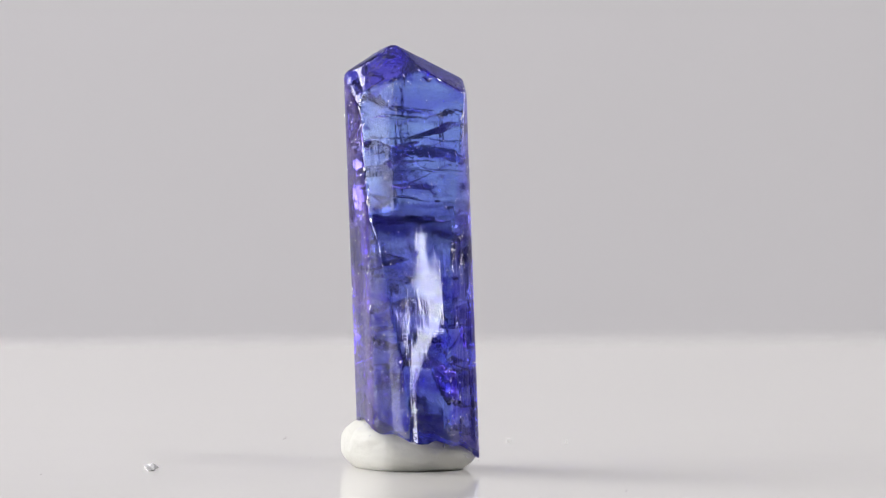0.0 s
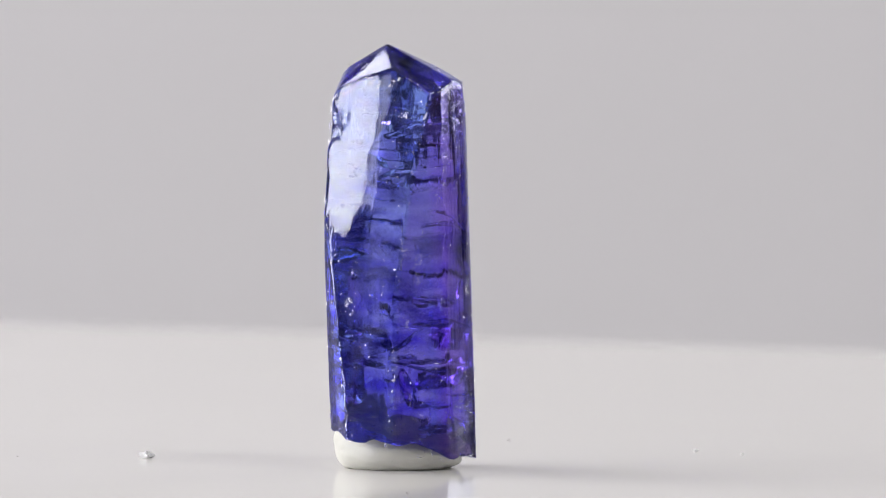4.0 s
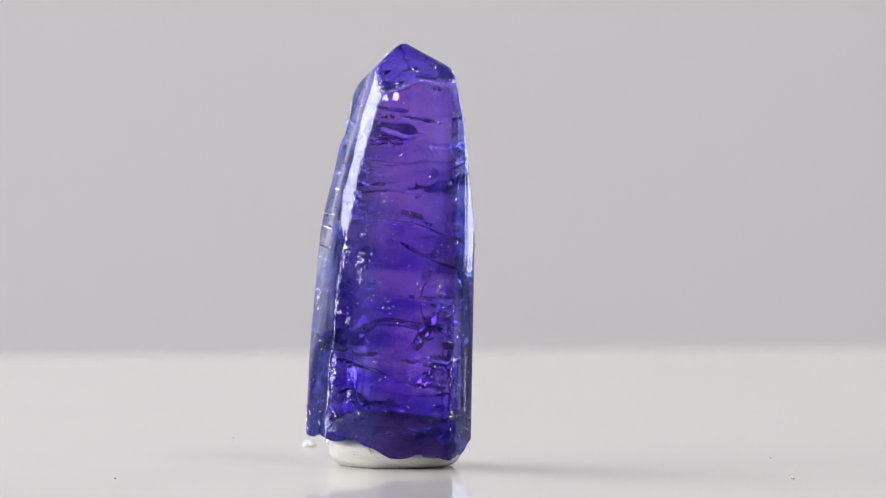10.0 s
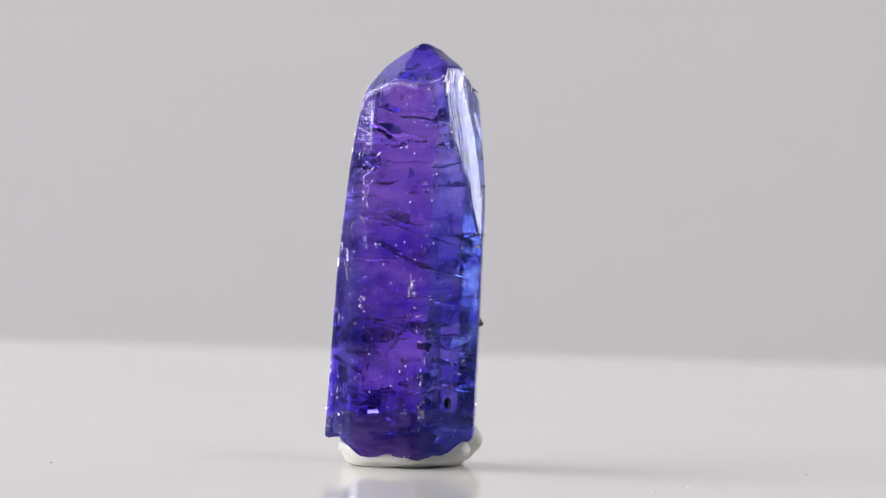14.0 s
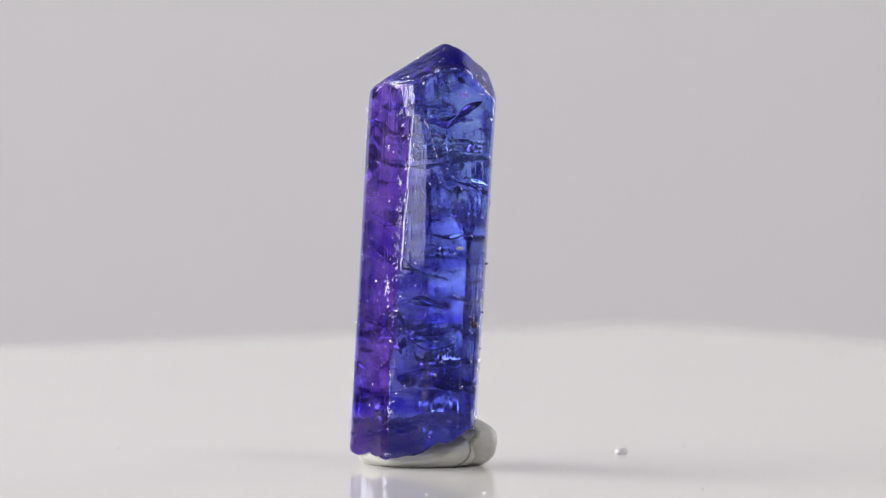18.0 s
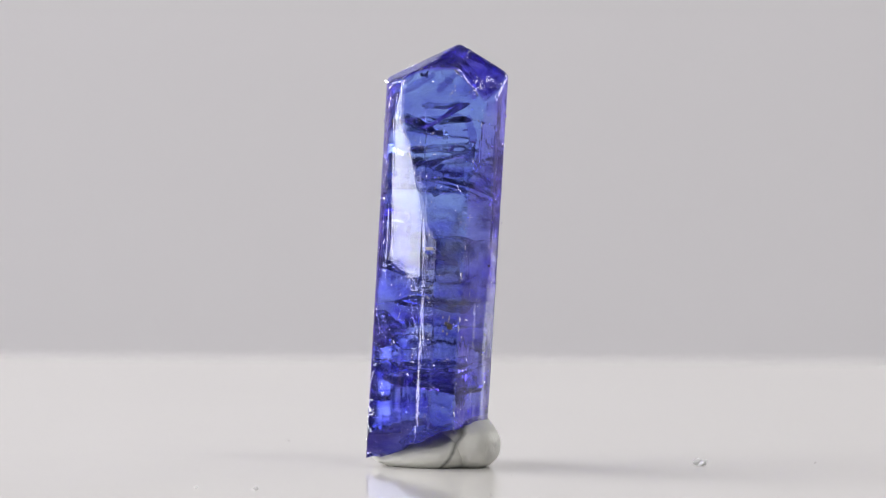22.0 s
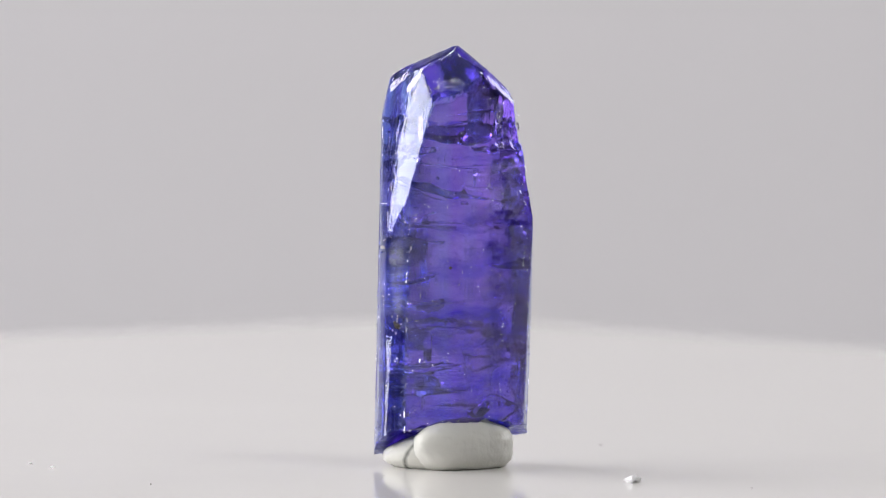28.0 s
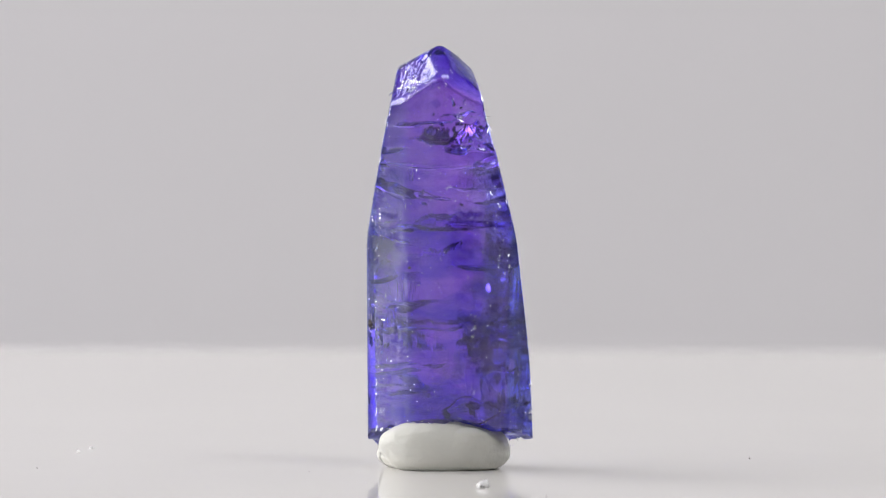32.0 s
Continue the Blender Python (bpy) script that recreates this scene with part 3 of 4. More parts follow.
# cracks that reach the skin: depth (mm), dip (mm down per mm inward) and the line along the skin (mm)
FISSURES = [
    (1.6, -0.25, [(2.73, -1.44, 12.76), (2.59, -0.25, 12.08), (2.44, 1.03, 11.53), (1.39, 2.09, 11.12), (-0.38, 2.9, 10.64)]),
    (1.4, 0.30, [(0.2, -5.8, 6.49), (1.74, -4.82, 7.13), (2.34, -3.68, 8.07), (2.99, -1.96, 8.6), (2.69, 0.29, 8.18), (2.34, 1.69, 7.7)]),
    (1.1, 0.15, [(2.2, -3.6, 13.7), (2.5, -2.93, 14.0), (2.61, -0.92, 13.95), (2.36, 0.99, 13.38), (0.0, 2.71, 12.51)]),
    (1.0, -0.4, [(1.42, 1.98, 19.67), (0.39, 2.18, 19.5), (-0.57, 2.1, 19.22), (-1.82, 1.81, 19.87), (-2.98, 1.5, 20.67)]),
    (0.8, 0.0, [(-0.57, 2.1, 19.22), (-0.5, 2.36, 17.89), (-0.65, 2.6, 16.31)]),
    (1.2, 0.2, [(-0.65, 2.6, 16.38), (-2.21, 2.42, 16.01), (-3.84, 0.69, 15.31)]),
    (1.5, 0.35, [(1.82, 1.76, 17.11), (0.35, 2.49, 17.32), (-1.39, 2.3, 17.58), (-2.81, 2.03, 17.97)]),
    (1.9, 0.3, [(-3.79, -3.48, 16.94), (-2.45, -4.58, 17.32), (-1.09, -4.16, 17.89), (0.09, -4.14, 17.11), (2.32, -3.01, 16.95)]),
    (1.0, 0.1, [(2.6, 0.17, 10.63), (2.7, -0.2, 9.62), (2.7, 0.16, 8.47), (2.5, 1.31, 9.14), (0.35, 2.58, 9.67)]),
    (1.0, 0.1, [(-1.21, 2.37, 17.29), (-3.57, 1.42, 17.29), (-4.34, -1.4, 17.01)]),
    (1.7, -0.35, [(-1.45, 2.48, 16.34), (-3.37, 1.66, 15.79), (-4.06, 0.22, 15.36), (-4.03, -2.22, 15.3)]),
    (0.9, 0.0, [(-3.9, -2.45, 13.95), (-3.54, -3.82, 13.79), (-3.08, -5.31, 13.81)]),
    (0.8, 0.3, [(-1.58, 2.91, 10.49), (-3.04, 1.73, 10.81), (-3.46, 0.94, 11.01)]),
    (0.9, 0.2, [(2.5, 1.44, 7.96), (1.57, 2.04, 7.74), (0.69, 2.45, 7.18)]),
    (1.6, 0.1, [(-1.53, 2.75, 5.28), (-2.8, 1.6, 5.5), (-3.54, 0.2, 5.77), (-3.63, -1.9, 5.8)]),
    (1.0, -0.3, [(-2.96, -4.56, 17.75), (-1.37, -4.17, 18.06), (-0.24, -3.84, 18.48)]),
    (0.9, 0.3, [(-1.21, -4.67, 16.07), (0.26, -4.2, 16.76), (1.71, -3.72, 17.44)]),
    (0.9, -0.2, [(1.58, -5.09, 6.11), (2.46, -3.66, 5.74), (3.15, -2.11, 5.26)]),
    (0.9, 0.1, [(2.41, -2.74, 17.07), (2.24, 0.6, 17.37), (0.99, 2.2, 17.26)]),
    (1.5, -0.05, [(2.9, -2.2, 4.3), (3.1, -0.8, 4.1), (2.85, 1.0, 4.2), (1.4, 2.3, 4.4)]),
]


def fissure(depth, dip, line, seed):
    """A thin gap that runs along the skin and dives into the stone, thinning out."""
    pts = [Vector(q) for q in line]
    run = []
    for k in range(len(pts) - 1):
        a, b = pts[max(k - 1, 0)], pts[k]
        c, d = pts[k + 1], pts[min(k + 2, len(pts) - 1)]
        for i in range(7):
            t = i / 7
            run.append(0.5 * (2 * b + (c - a) * t + (2 * a - 5 * b + 4 * c - d) * t * t + (3 * b - a - 3 * c + d) * t ** 3))
    run.append(pts[-1])
    bm = bmesh.new()
    off = Vector((seed * 2.7, seed, 0))
    rows, n = 6, len(run)
    grid = []
    for side in (1, -1):
        lay = []
        for i, q in enumerate(run):
            taper = math.sin(math.pi * (i + 0.4) / (n - 0.2)) ** 0.5
            inward = Vector((-0.6 - q.x, -1.1 - q.y, 0)).normalized()
            row = []
            for j in range(rows + 1):
                d = depth * taper * (0.75 + 0.5 * noise.noise(q * 0.8 + off)) * j / rows + 0.05
                w = q + inward * d + Vector((0, 0, -dip * d + 0.10 * noise.noise((q + inward * d) * 1.3 + off) + 0.03 * noise.noise(q * 5 + off)))
                for _ in range(8):
                    if depth_inside(w) > 0.03:
                        break
                    w += inward * 0.04
                w.z += side * 0.014 * (1 - j / rows) * taper + side * 0.001
                row.append(bm.verts.new(w * MM))
            lay.append(row)
        grid.append(lay)
    top, low = grid
    for i in range(n - 1):
        for j in range(rows):
            bm.faces.new((top[i][j], top[i][j + 1], top[i + 1][j + 1], top[i + 1][j]))
            bm.faces.new((low[i][j], low[i + 1][j], low[i + 1][j + 1], low[i][j + 1]))
        bm.faces.new((top[i][0], top[i + 1][0], low[i + 1][0], low[i][0]))
        bm.faces.new((top[i][rows], low[i][rows], low[i + 1][rows], top[i + 1][rows]))
    for i, flip in ((0, False), (n - 1, True)):
        for j in range(rows):
            quad = [top[i][j], low[i][j], low[i][j + 1], top[i][j + 1]]
            bm.faces.new(quad[::-1] if flip else quad)
    bmesh.ops.recalc_face_normals(bm, faces=bm.faces[:])
    return bm


def make_fissures(ob):
    for k, (depth, dip, line) in enumerate(FISSURES):
        part("crack", fissure(depth, dip, line, k), GAP, ob, smooth=True)


def flake(centre, radius, az, tilt, aspect, seed, thick=0.02):
    """A thin, warped, lens-shaped gap round centre (mm)."""
    bm = bmesh.new()
    rot = Euler((radians(tilt), 0, radians(az))).to_matrix()
    rings, seg = 6, 22
    off = Vector((seed * 3.1, seed * 1.7, seed * 0.3))
    sheets = []
    fade = bm.verts.layers.float.new("fade")
    for side in (1, -1):
        rows = []
        for i in range(rings + 1):
            row = []
            for j in range(seg):
                q = 2 * math.pi * j / seg
                r = radius * i / rings
                edge = 1 + 0.35 * noise.noise(Vector((math.cos(q), math.sin(q), 0)) * 1.3 + off)
                p = Vector((r * edge * math.cos(q), r * edge * math.sin(q) * aspect, 0))
                p.z = 0.22 * radius * noise.noise(p * 0.7 / max(radius, 0.1) * 1.6 + off) + side * thick * (1 - (i / rings) ** 2)
                w = Vector(centre) + rot @ p
                for _ in range(8):
                    if depth_inside(w) > 0.12:
                        break
                    w = Vector(centre) + (w - Vector(centre)) * 0.85
                if i == rings and side == -1:
                    row.append(sheets[0][i][j])
                elif i == 0 and j > 0:
                    row.append(row[0])
                else:
                    row.append(bm.verts.new(w * MM))
                    row[-1][fade] = 1 - (i / rings) ** 1.5
            rows.append(row)
        sheets.append(rows)
    for rows, flip in zip(sheets, (False, True)):
        for i in range(rings):
            for j in range(seg):
                k = (j + 1) % seg
                quad = [rows[i][j], rows[i + 1][j], rows[i + 1][k], rows[i][k]]
                quad = [v for n, v in enumerate(quad) if v not in quad[:n]]
                if flip:
                    quad.reverse()
                if len(quad) > 2:
                    try:
                        bm.faces.new(quad)
                    except ValueError:
                        pass
    return bm


def make_cracks(ob):
    rng = random.Random(11)
    made = 0
    while made < 26:
        p = Vector((rng.uniform(-5, 3), rng.uniform(-6, 4), rng.uniform(2, 21)))
        if depth_inside(p) < 0.7:
            continue
        steep = rng.random() < 0.25
        bm = flake(p, rng.uniform(0.6, 2.2), rng.uniform(0, 360), rng.uniform(45, 90) if steep else rng.gauss(0, 14), rng.uniform(0.35, 0.9), made, 0.02)
        part("crack", bm, GAP, ob, smooth=True)
        made += 1


def cleavage(centre, n, radius, seed):
    """A flat, sharp-edged thin gap under the skin."""
    rng = random.Random(seed)
    side = n.orthogonal().normalized()
    up = n.cross(side)
    count = rng.choice((4, 5, 6, 7))
    turn = rng.uniform(0, 6)
    long = rng.uniform(0.45, 1.0)
    bm = bmesh.new()
    top, low = [], []
    for k in range(count):
        q = turn + 2 * math.pi * (k + rng.uniform(-0.3, 0.3)) / count
        p = centre + side * radius * math.cos(q) * rng.uniform(0.7, 1.2) + up * radius * long * math.sin(q) * rng.uniform(0.7, 1.2)
        for _ in range(10):
            if depth_inside(p) > 0.03:
                break
            p = centre.lerp(p, 0.85)
        top.append(bm.verts.new((p + n * 0.006) * MM))
        low.append(bm.verts.new((p - n * 0.006) * MM))
    bm.faces.new(top)
    bm.faces.new(low[::-1])
    for k in range(count):
        i = (k + 1) % count
        bm.faces.new((top[i], top[k], low[k], low[i]))
    bmesh.ops.recalc_face_normals(bm, faces=bm.faces[:])
    return bm


def make_cleavages(ob):
    rng = random.Random(31)
    made = 0
    while made < 130:
        p = Vector((rng.uniform(-5, 3.2), rng.uniform(-6.6, 4), rng.uniform(2.4, 22)))
        d = depth_inside(p)
        if d < 0.08 or d > (0.5 if rng.random() < 0.8 else 2.0):
            continue
        _, n = skin_gap(p)
        if rng.random() < 0.3:
            n = Vector((rng.gauss(0, 0.25), rng.gauss(0, 0.25), 1)).normalized()
        else:
            n = (n + Vector((rng.gauss(0, 0.45), rng.gauss(0, 0.45), rng.gauss(0, 0.45)))).normalized()
        part("cleavage", cleavage(p, n, 0.08 + 0.38 * rng.random() ** 2.5, made), GAP, ob)
        made += 1


def make_veils(ob):
    """Cloudy healed cracks: steep and flat wisps that scatter the light."""
    rng = random.Random(5)
    made = 0
    while made < 34:
        p = Vector((rng.uniform(-5, 3), rng.uniform(-6, 4), rng.uniform(2, 17)))
        if depth_inside(p) < 0.35:
            continue
        tilt = rng.uniform(60, 100) if rng.random() < 0.65 else rng.gauss(0, 20)
        part("veil", flake(p, rng.uniform(1.0, 3.0), rng.uniform(0, 360), tilt, rng.uniform(0.4, 1.0), 50 + made, 0.01), VEIL, ob, smooth=True)
        made += 1


def make_glints(ob):
    """Sparkle in and on the stone, added as one mesh of small bent mirror flakes."""
    rng = random.Random(8)
    bm = bmesh.new()

    def flake_at(p, size):
        rot = Euler((rng.uniform(0, 6), rng.uniform(0, 6), rng.uniform(0, 6))).to_matrix()
        slim = rng.choice((1.0, 1.0, 2.4))
        vs = [bm.verts.new((p + rot @ Vector((slim * size * rng.uniform(0.6, 1.4) * math.cos(q), size / slim * rng.uniform(0.4, 0.9) * math.sin(q), 0))) * MM) for q in (0.2, 1.4, 2.7, 3.9, 5.2)]
        top = bm.verts.new((p + rot @ Vector((0, 0, size * 0.25))) * MM)
        low = bm.verts.new((p - rot @ Vector((0, 0, size * 0.15))) * MM)
        for k in range(5):
            bm.faces.new((vs[k], vs[(k + 1) % 5], top))
            bm.faces.new((vs[(k + 1) % 5], vs[k], low))

    made = 0
    while made < 2800:
        p = Vector((rng.uniform(-5, 3.4), rng.uniform(-6.6, 4), rng.uniform(1.2, 22.5)))
        d = depth_inside(p)
        if d < 0.05 or d > (0.5 if rng.random() < 0.6 else 3):
            continue
        if made % 2 == 0:
            gaps = sorted(((h - p.x * a - p.y * b - (p.z - 10) * c) / math.sqrt(1 + c * c), a, b, c) for a, b, c, h in FLANKS)
            if d > 0.5 or (gaps[1][0] > 0.30 and rng.random() < 0.75):
                continue
            p += Vector(gaps[0][1:]).normalized() * (gaps[0][0] - 0.012 * rng.random())
        flake_at(p, 0.016 + 0.085 * rng.random() ** 3)
        made += 1
    # mirror scales added for glints where the cracks reach the skin
    for _, _, line in FISSURES:
        for a, b in zip(line, line[1:]):
            for _ in range(9):
                p = Vector(a).lerp(Vector(b), rng.random())
                p += Vector((rng.gauss(0, 0.05), rng.gauss(0, 0.05), rng.gauss(0, 0.09)))
                flake_at(settle(p, -0.02 - 0.15 * rng.random()), 0.025 + 0.08 * rng.random() ** 2)
    # mirror flakes added for the sparkle of the broken rim round the foot
    for _ in range(300):
        q = rng.uniform(0, 2 * math.pi)
        p = settle(Vector((-0.8 + 3 * math.cos(q), -1.2 + 3 * math.sin(q), 1.0 + 2.6 * rng.random() ** 1.8)), -0.02 - 0.2 * rng.random())
        if depth_inside(p) > 0:
            flake_at(p, 0.025 + 0.11 * rng.random() ** 2.5)
    tagged(part("glints", bm, GLINT, ob), "tiny mirror flakes added for sparkle", kind="stuff")


def make_nicks(ob):
    """Glints of the chipped edges and skin, added as one mesh of tiny bent mirror scales."""
    rng = random.Random(21)
    bm = bmesh.new()
    for a, b, out, angle in EDGES:
        if angle < (0.32 if max(a.z, b.z) > 20.5 and abs(a.z - b.z) < 4 else 0.55) or max(a.z, b.z) < 2.2 and angle < 0.6:
            continue
        along = (b - a).normalized()
        side = out.cross(along).normalized()
        length = (b - a).length
        for _ in range(int(length * 8)):
            p = a + (b - a) * rng.random()
            many = noise.noise(p * 1.1 + Vector((9, 4, 1))) + 0.5 * noise.noise(p * 3.3)
            if many + (0.25 if p.z > 17 else 0.0) + (0.1 if angle > 0.4 else -0.15) < rng.uniform(0.0, 0.55):
                continue
            p = settle(p + side * rng.gauss(0, 0.06), -0.012)
            size = 0.018 + 0.075 * rng.random() ** 4
            lie = Matrix.Rotation(rng.gauss(0, 0.55), 3, along) @ Matrix.Rotation(rng.gauss(0, 0.3), 3, side)
            u, v, w = lie @ along, lie @ side, lie @ out
            slim = rng.choice((1.0, 1.6, 3.0, 5.0))
            ring = [bm.verts.new((p + u * size * slim * rng.uniform(0.6, 1.3) * math.cos(q) + v * size * rng.uniform(0.5, 1.1) * math.sin(q)) * MM) for q in (0.2, 1.4, 2.7, 3.9, 5.2)]
            top = bm.verts.new((p + w * size * 0.35) * MM)
            low = bm.verts.new((p - w * size * 0.3) * MM)
            for k in range(5):
                bm.faces.new((ring[k], ring[(k + 1) % 5], top))
                bm.faces.new((ring[(k + 1) % 5], ring[k], low))
    made = 0
    while made < 500:
        p = Vector((rng.uniform(-5, 3.4), rng.uniform(-6.8, 4), rng.uniform(2.2, 22)))
        if not 0 < depth_inside(p) < 0.6:
            continue
        g, n = skin_gap(p)
        p = settle(p + n * g, -0.004)
        if noise.noise(Vector((p.x * 1.2, p.y * 1.2, p.z * 0.5)) + Vector((2, 8, 5))) + 0.6 * noise.noise(p * 2.1) < rng.uniform(-0.05, 0.5):
            continue
        size = 0.012 + 0.055 * rng.random() ** 4
        lie = Euler((rng.gauss(0, 0.5), rng.gauss(0, 0.5), 0)).to_matrix()
        u = Vector((0, 0, 1)).cross(n).normalized()
        v = n.cross(u)
        u, v = lie @ (v if rng.random() < 0.6 else u), lie @ (u if rng.random() < 0.6 else v)
        if abs(u.dot(v)) > 0.5:
            continue
        w = u.cross(v)
        slim = rng.choice((1.0, 1.5, 3.0))
        ring = [bm.verts.new((p + u * size * slim * math.cos(q) + v * size * rng.uniform(0.5, 1.1) * math.sin(q)) * MM) for q in (0.2, 1.8, 3.2, 4.6)]
        top = bm.verts.new((p + w * size * 0.4) * MM)
        low = bm.verts.new((p - w * size * 0.4) * MM)
        for k in range(4):
            bm.faces.new((ring[k], ring[(k + 1) % 4], top))
            bm.faces.new((ring[(k + 1) % 4], ring[k], low))
        made += 1
    bmesh.ops.recalc_face_normals(bm, faces=bm.faces[:])
    tagged(part("edge_glints", bm, NICK, ob), "tiny mirror scales added for glints along the worn edges", kind="stuff")


# broken, crazed patches of the skin: middle (mm), half width, half height, roll (degrees)
SCARS = [((-3.99, -2.96, 18.23), 0.55, 0.45, 20), ((-4.12, -2.03, 16.0), 0.25, 0.2, 0), ((-4.16, -2.62, 19.82), 0.22, 0.9, 8),
         ((-3.24, 0.88, 21.71), 0.45, 0.6, -25), ((1.93, 1.2, 19.96), 0.6, 0.35, 0), ((-1.98, 1.52, 21.28), 0.22, 0.7, 0),
         ((-4.17, -0.17, 21.65), 0.5, 0.5, 0), ((-1.61, -3.28, 21.62), 0.6, 0.35, 25), ((2.11, -1.72, 21.62), 0.35, 0.6, 0),
         ((0.05, -2.9, 21.8), 0.6, 0.35, 30), ((1.46, 1.07, 22.0), 0.6, 0.35, -20), ((-3.53, 0.62, 21.64), 0.7, 0.45, 10),
         ((-3.7, -0.03, 22.02), 0.7, 0.3, 0), ((-4.41, -1.88, 20.99), 0.2, 0.6, 0),
         ((2.18, -2.69, 21.3), 0.45, 0.35, 0), ((-3.44, -3.87, 20.75), 0.3, 0.4, 0), ((2.15, -3.6, 13.17), 0.5, 0.15, 10),
         ((1.95, -4.33, 8.5), 0.25, 0.5, 0), ((-0.99, 3.19, 9.73), 0.15, 0.8, 0), ((2.11, 0.18, 21.71), 0.8, 0.15, 0),
         ((-3.5, -4.9, 12.0), 0.15, 0.7, 0), ((2.7, -2.4, 15.6), 0.12, 0.9, 0), ((-2.9, 1.9, 14.0), 0.12, 0.9, 0),
         ((-3.31, -2.56, 2.86), 0.3, 0.22, 30), ((-3.16, -3.36, 4.19), 0.12, 0.8, 0), ((2.64, 1.6, 3.47), 0.35, 0.7, 0),
         ((1.97, 1.89, 4.45), 0.25, 0.5, 0), ((1.75, -5.19, 2.24), 0.6, 0.3, 20), ((2.6, 1.57, 5.22), 0.2, 0.5, 0),
         ((2.52, 0.79, 10.41), 0.35, 0.7, 10), ((-0.92, -5.82, 9.38), 0.45, 0.8, 0), ((-0.82, -5.49, 11.28), 0.4, 0.6, 0),
         ((2.95, -2.16, 9.35), 0.3, 0.5, 0), ((-1.94, 2.57, 6.11), 0.3, 0.3, 0), ((-0.01, 2.78, 6.01), 0.2, 0.6, 0),
         ((-3.35, -3.39, 8.03), 0.2, 0.7, 0), ((2.05, 1.43, 15.92), 0.2, 0.9, 0),
         ((2.22, -3.63, 11.41), 0.4, 1.0, 0), ((1.72, -4.44, 12.33), 0.4, 0.9, 0),
         ((-1.66, -3.52, 20.75), 0.5, 0.3, -30), ((0.95, -3.2, 20.0), 0.6, 0.25, -20), ((1.8, -2.87, 20.64), 0.3, 0.35, 30),
         ((1.73, 1.66, 19.42), 0.5, 0.12, 0),
         ((-2.99, 1.35, 21.43), 0.5, 0.4, 0), ((-4.14, 0.15, 16.98), 0.2, 0.6, 0),
         ((2.25, 0.28, 18.19), 0.1, 0.9, 0),
         ((1.95, -4.81, 2.5), 0.6, 0.25, 20),
         ((2.69, -3.47, 3.09), 0.5, 0.15, -15),
         ((-0.25, -6.3, 3.01), 0.5, 0.2, -20),
         ((1.7, -5.23, 2.93), 0.6, 0.15, 10),
         ((2.22, -4.21, 4.04), 0.2, 0.5, 0),
         ((2.57, 1.63, 3.02), 0.4, 0.25, 0),
         ((1.53, -5.39, 2.52), 0.5, 0.2, 15),
         ((-2.53, 1.86, 3.23), 0.3, 0.3, 0),
         ((2.87, 0.61, 3.04), 0.25, 0.4, 0),
         ((2.53, 0.91, 9.89), 0.3, 0.6, 0),
         ((-2.95, -3.89, 2.77), 0.3, 0.2, 0),
         ((0.42, 2.59, 5.41), 0.4, 0.15, -20)]


def scar(centre, ru, rv, roll, seed):
    """A thin crazed shell that follows the skin round centre."""
    c = Vector(centre)
    for _ in range(4):
        g, n = skin_gap(c)
        c += n * g
    u = Vector((0, 0, 1)).cross(n).normalized()
    v = n.cross(u)
    turn = Matrix.Rotation(radians(roll), 3, n)
    u, v = turn @ u, turn @ v
    bm = bmesh.new()
    fade = bm.verts.layers.float.new("fade")
    rings, seg = 7, 26
    off = Vector((seed * 1.9, seed * 0.7, 3))
    rows = []
    for i in range(rings + 1):
        row = []
        for j in range(seg if i else 1):
            q = 2 * math.pi * j / seg
            edge = 1 + 0.55 * noise.noise(Vector((math.cos(q), math.sin(q), 0)) * 1.8 + off)
            p = c + (u * ru * math.cos(q) + v * rv * math.sin(q)) * edge * i / rings
            for _ in range(4):
                g, m = skin_gap(p)
                p += m * g
            p = settle(p, 0.004 + 0.012 * noise.noise(p * 6 + off) * (1 - i / rings))
            row.append(bm.verts.new(p * MM))
            row[-1][fade] = 1 - (i / rings) ** 2
        rows.append(row)
    for i in range(rings):
        for j in range(seg):
            k = (j + 1) % seg
            if i == 0:
                bm.faces.new((rows[0][0], rows[1][j], rows[1][k]))
            else:
                bm.faces.new((rows[i][j], rows[i + 1][j], rows[i + 1][k], rows[i][k]))
    return bm


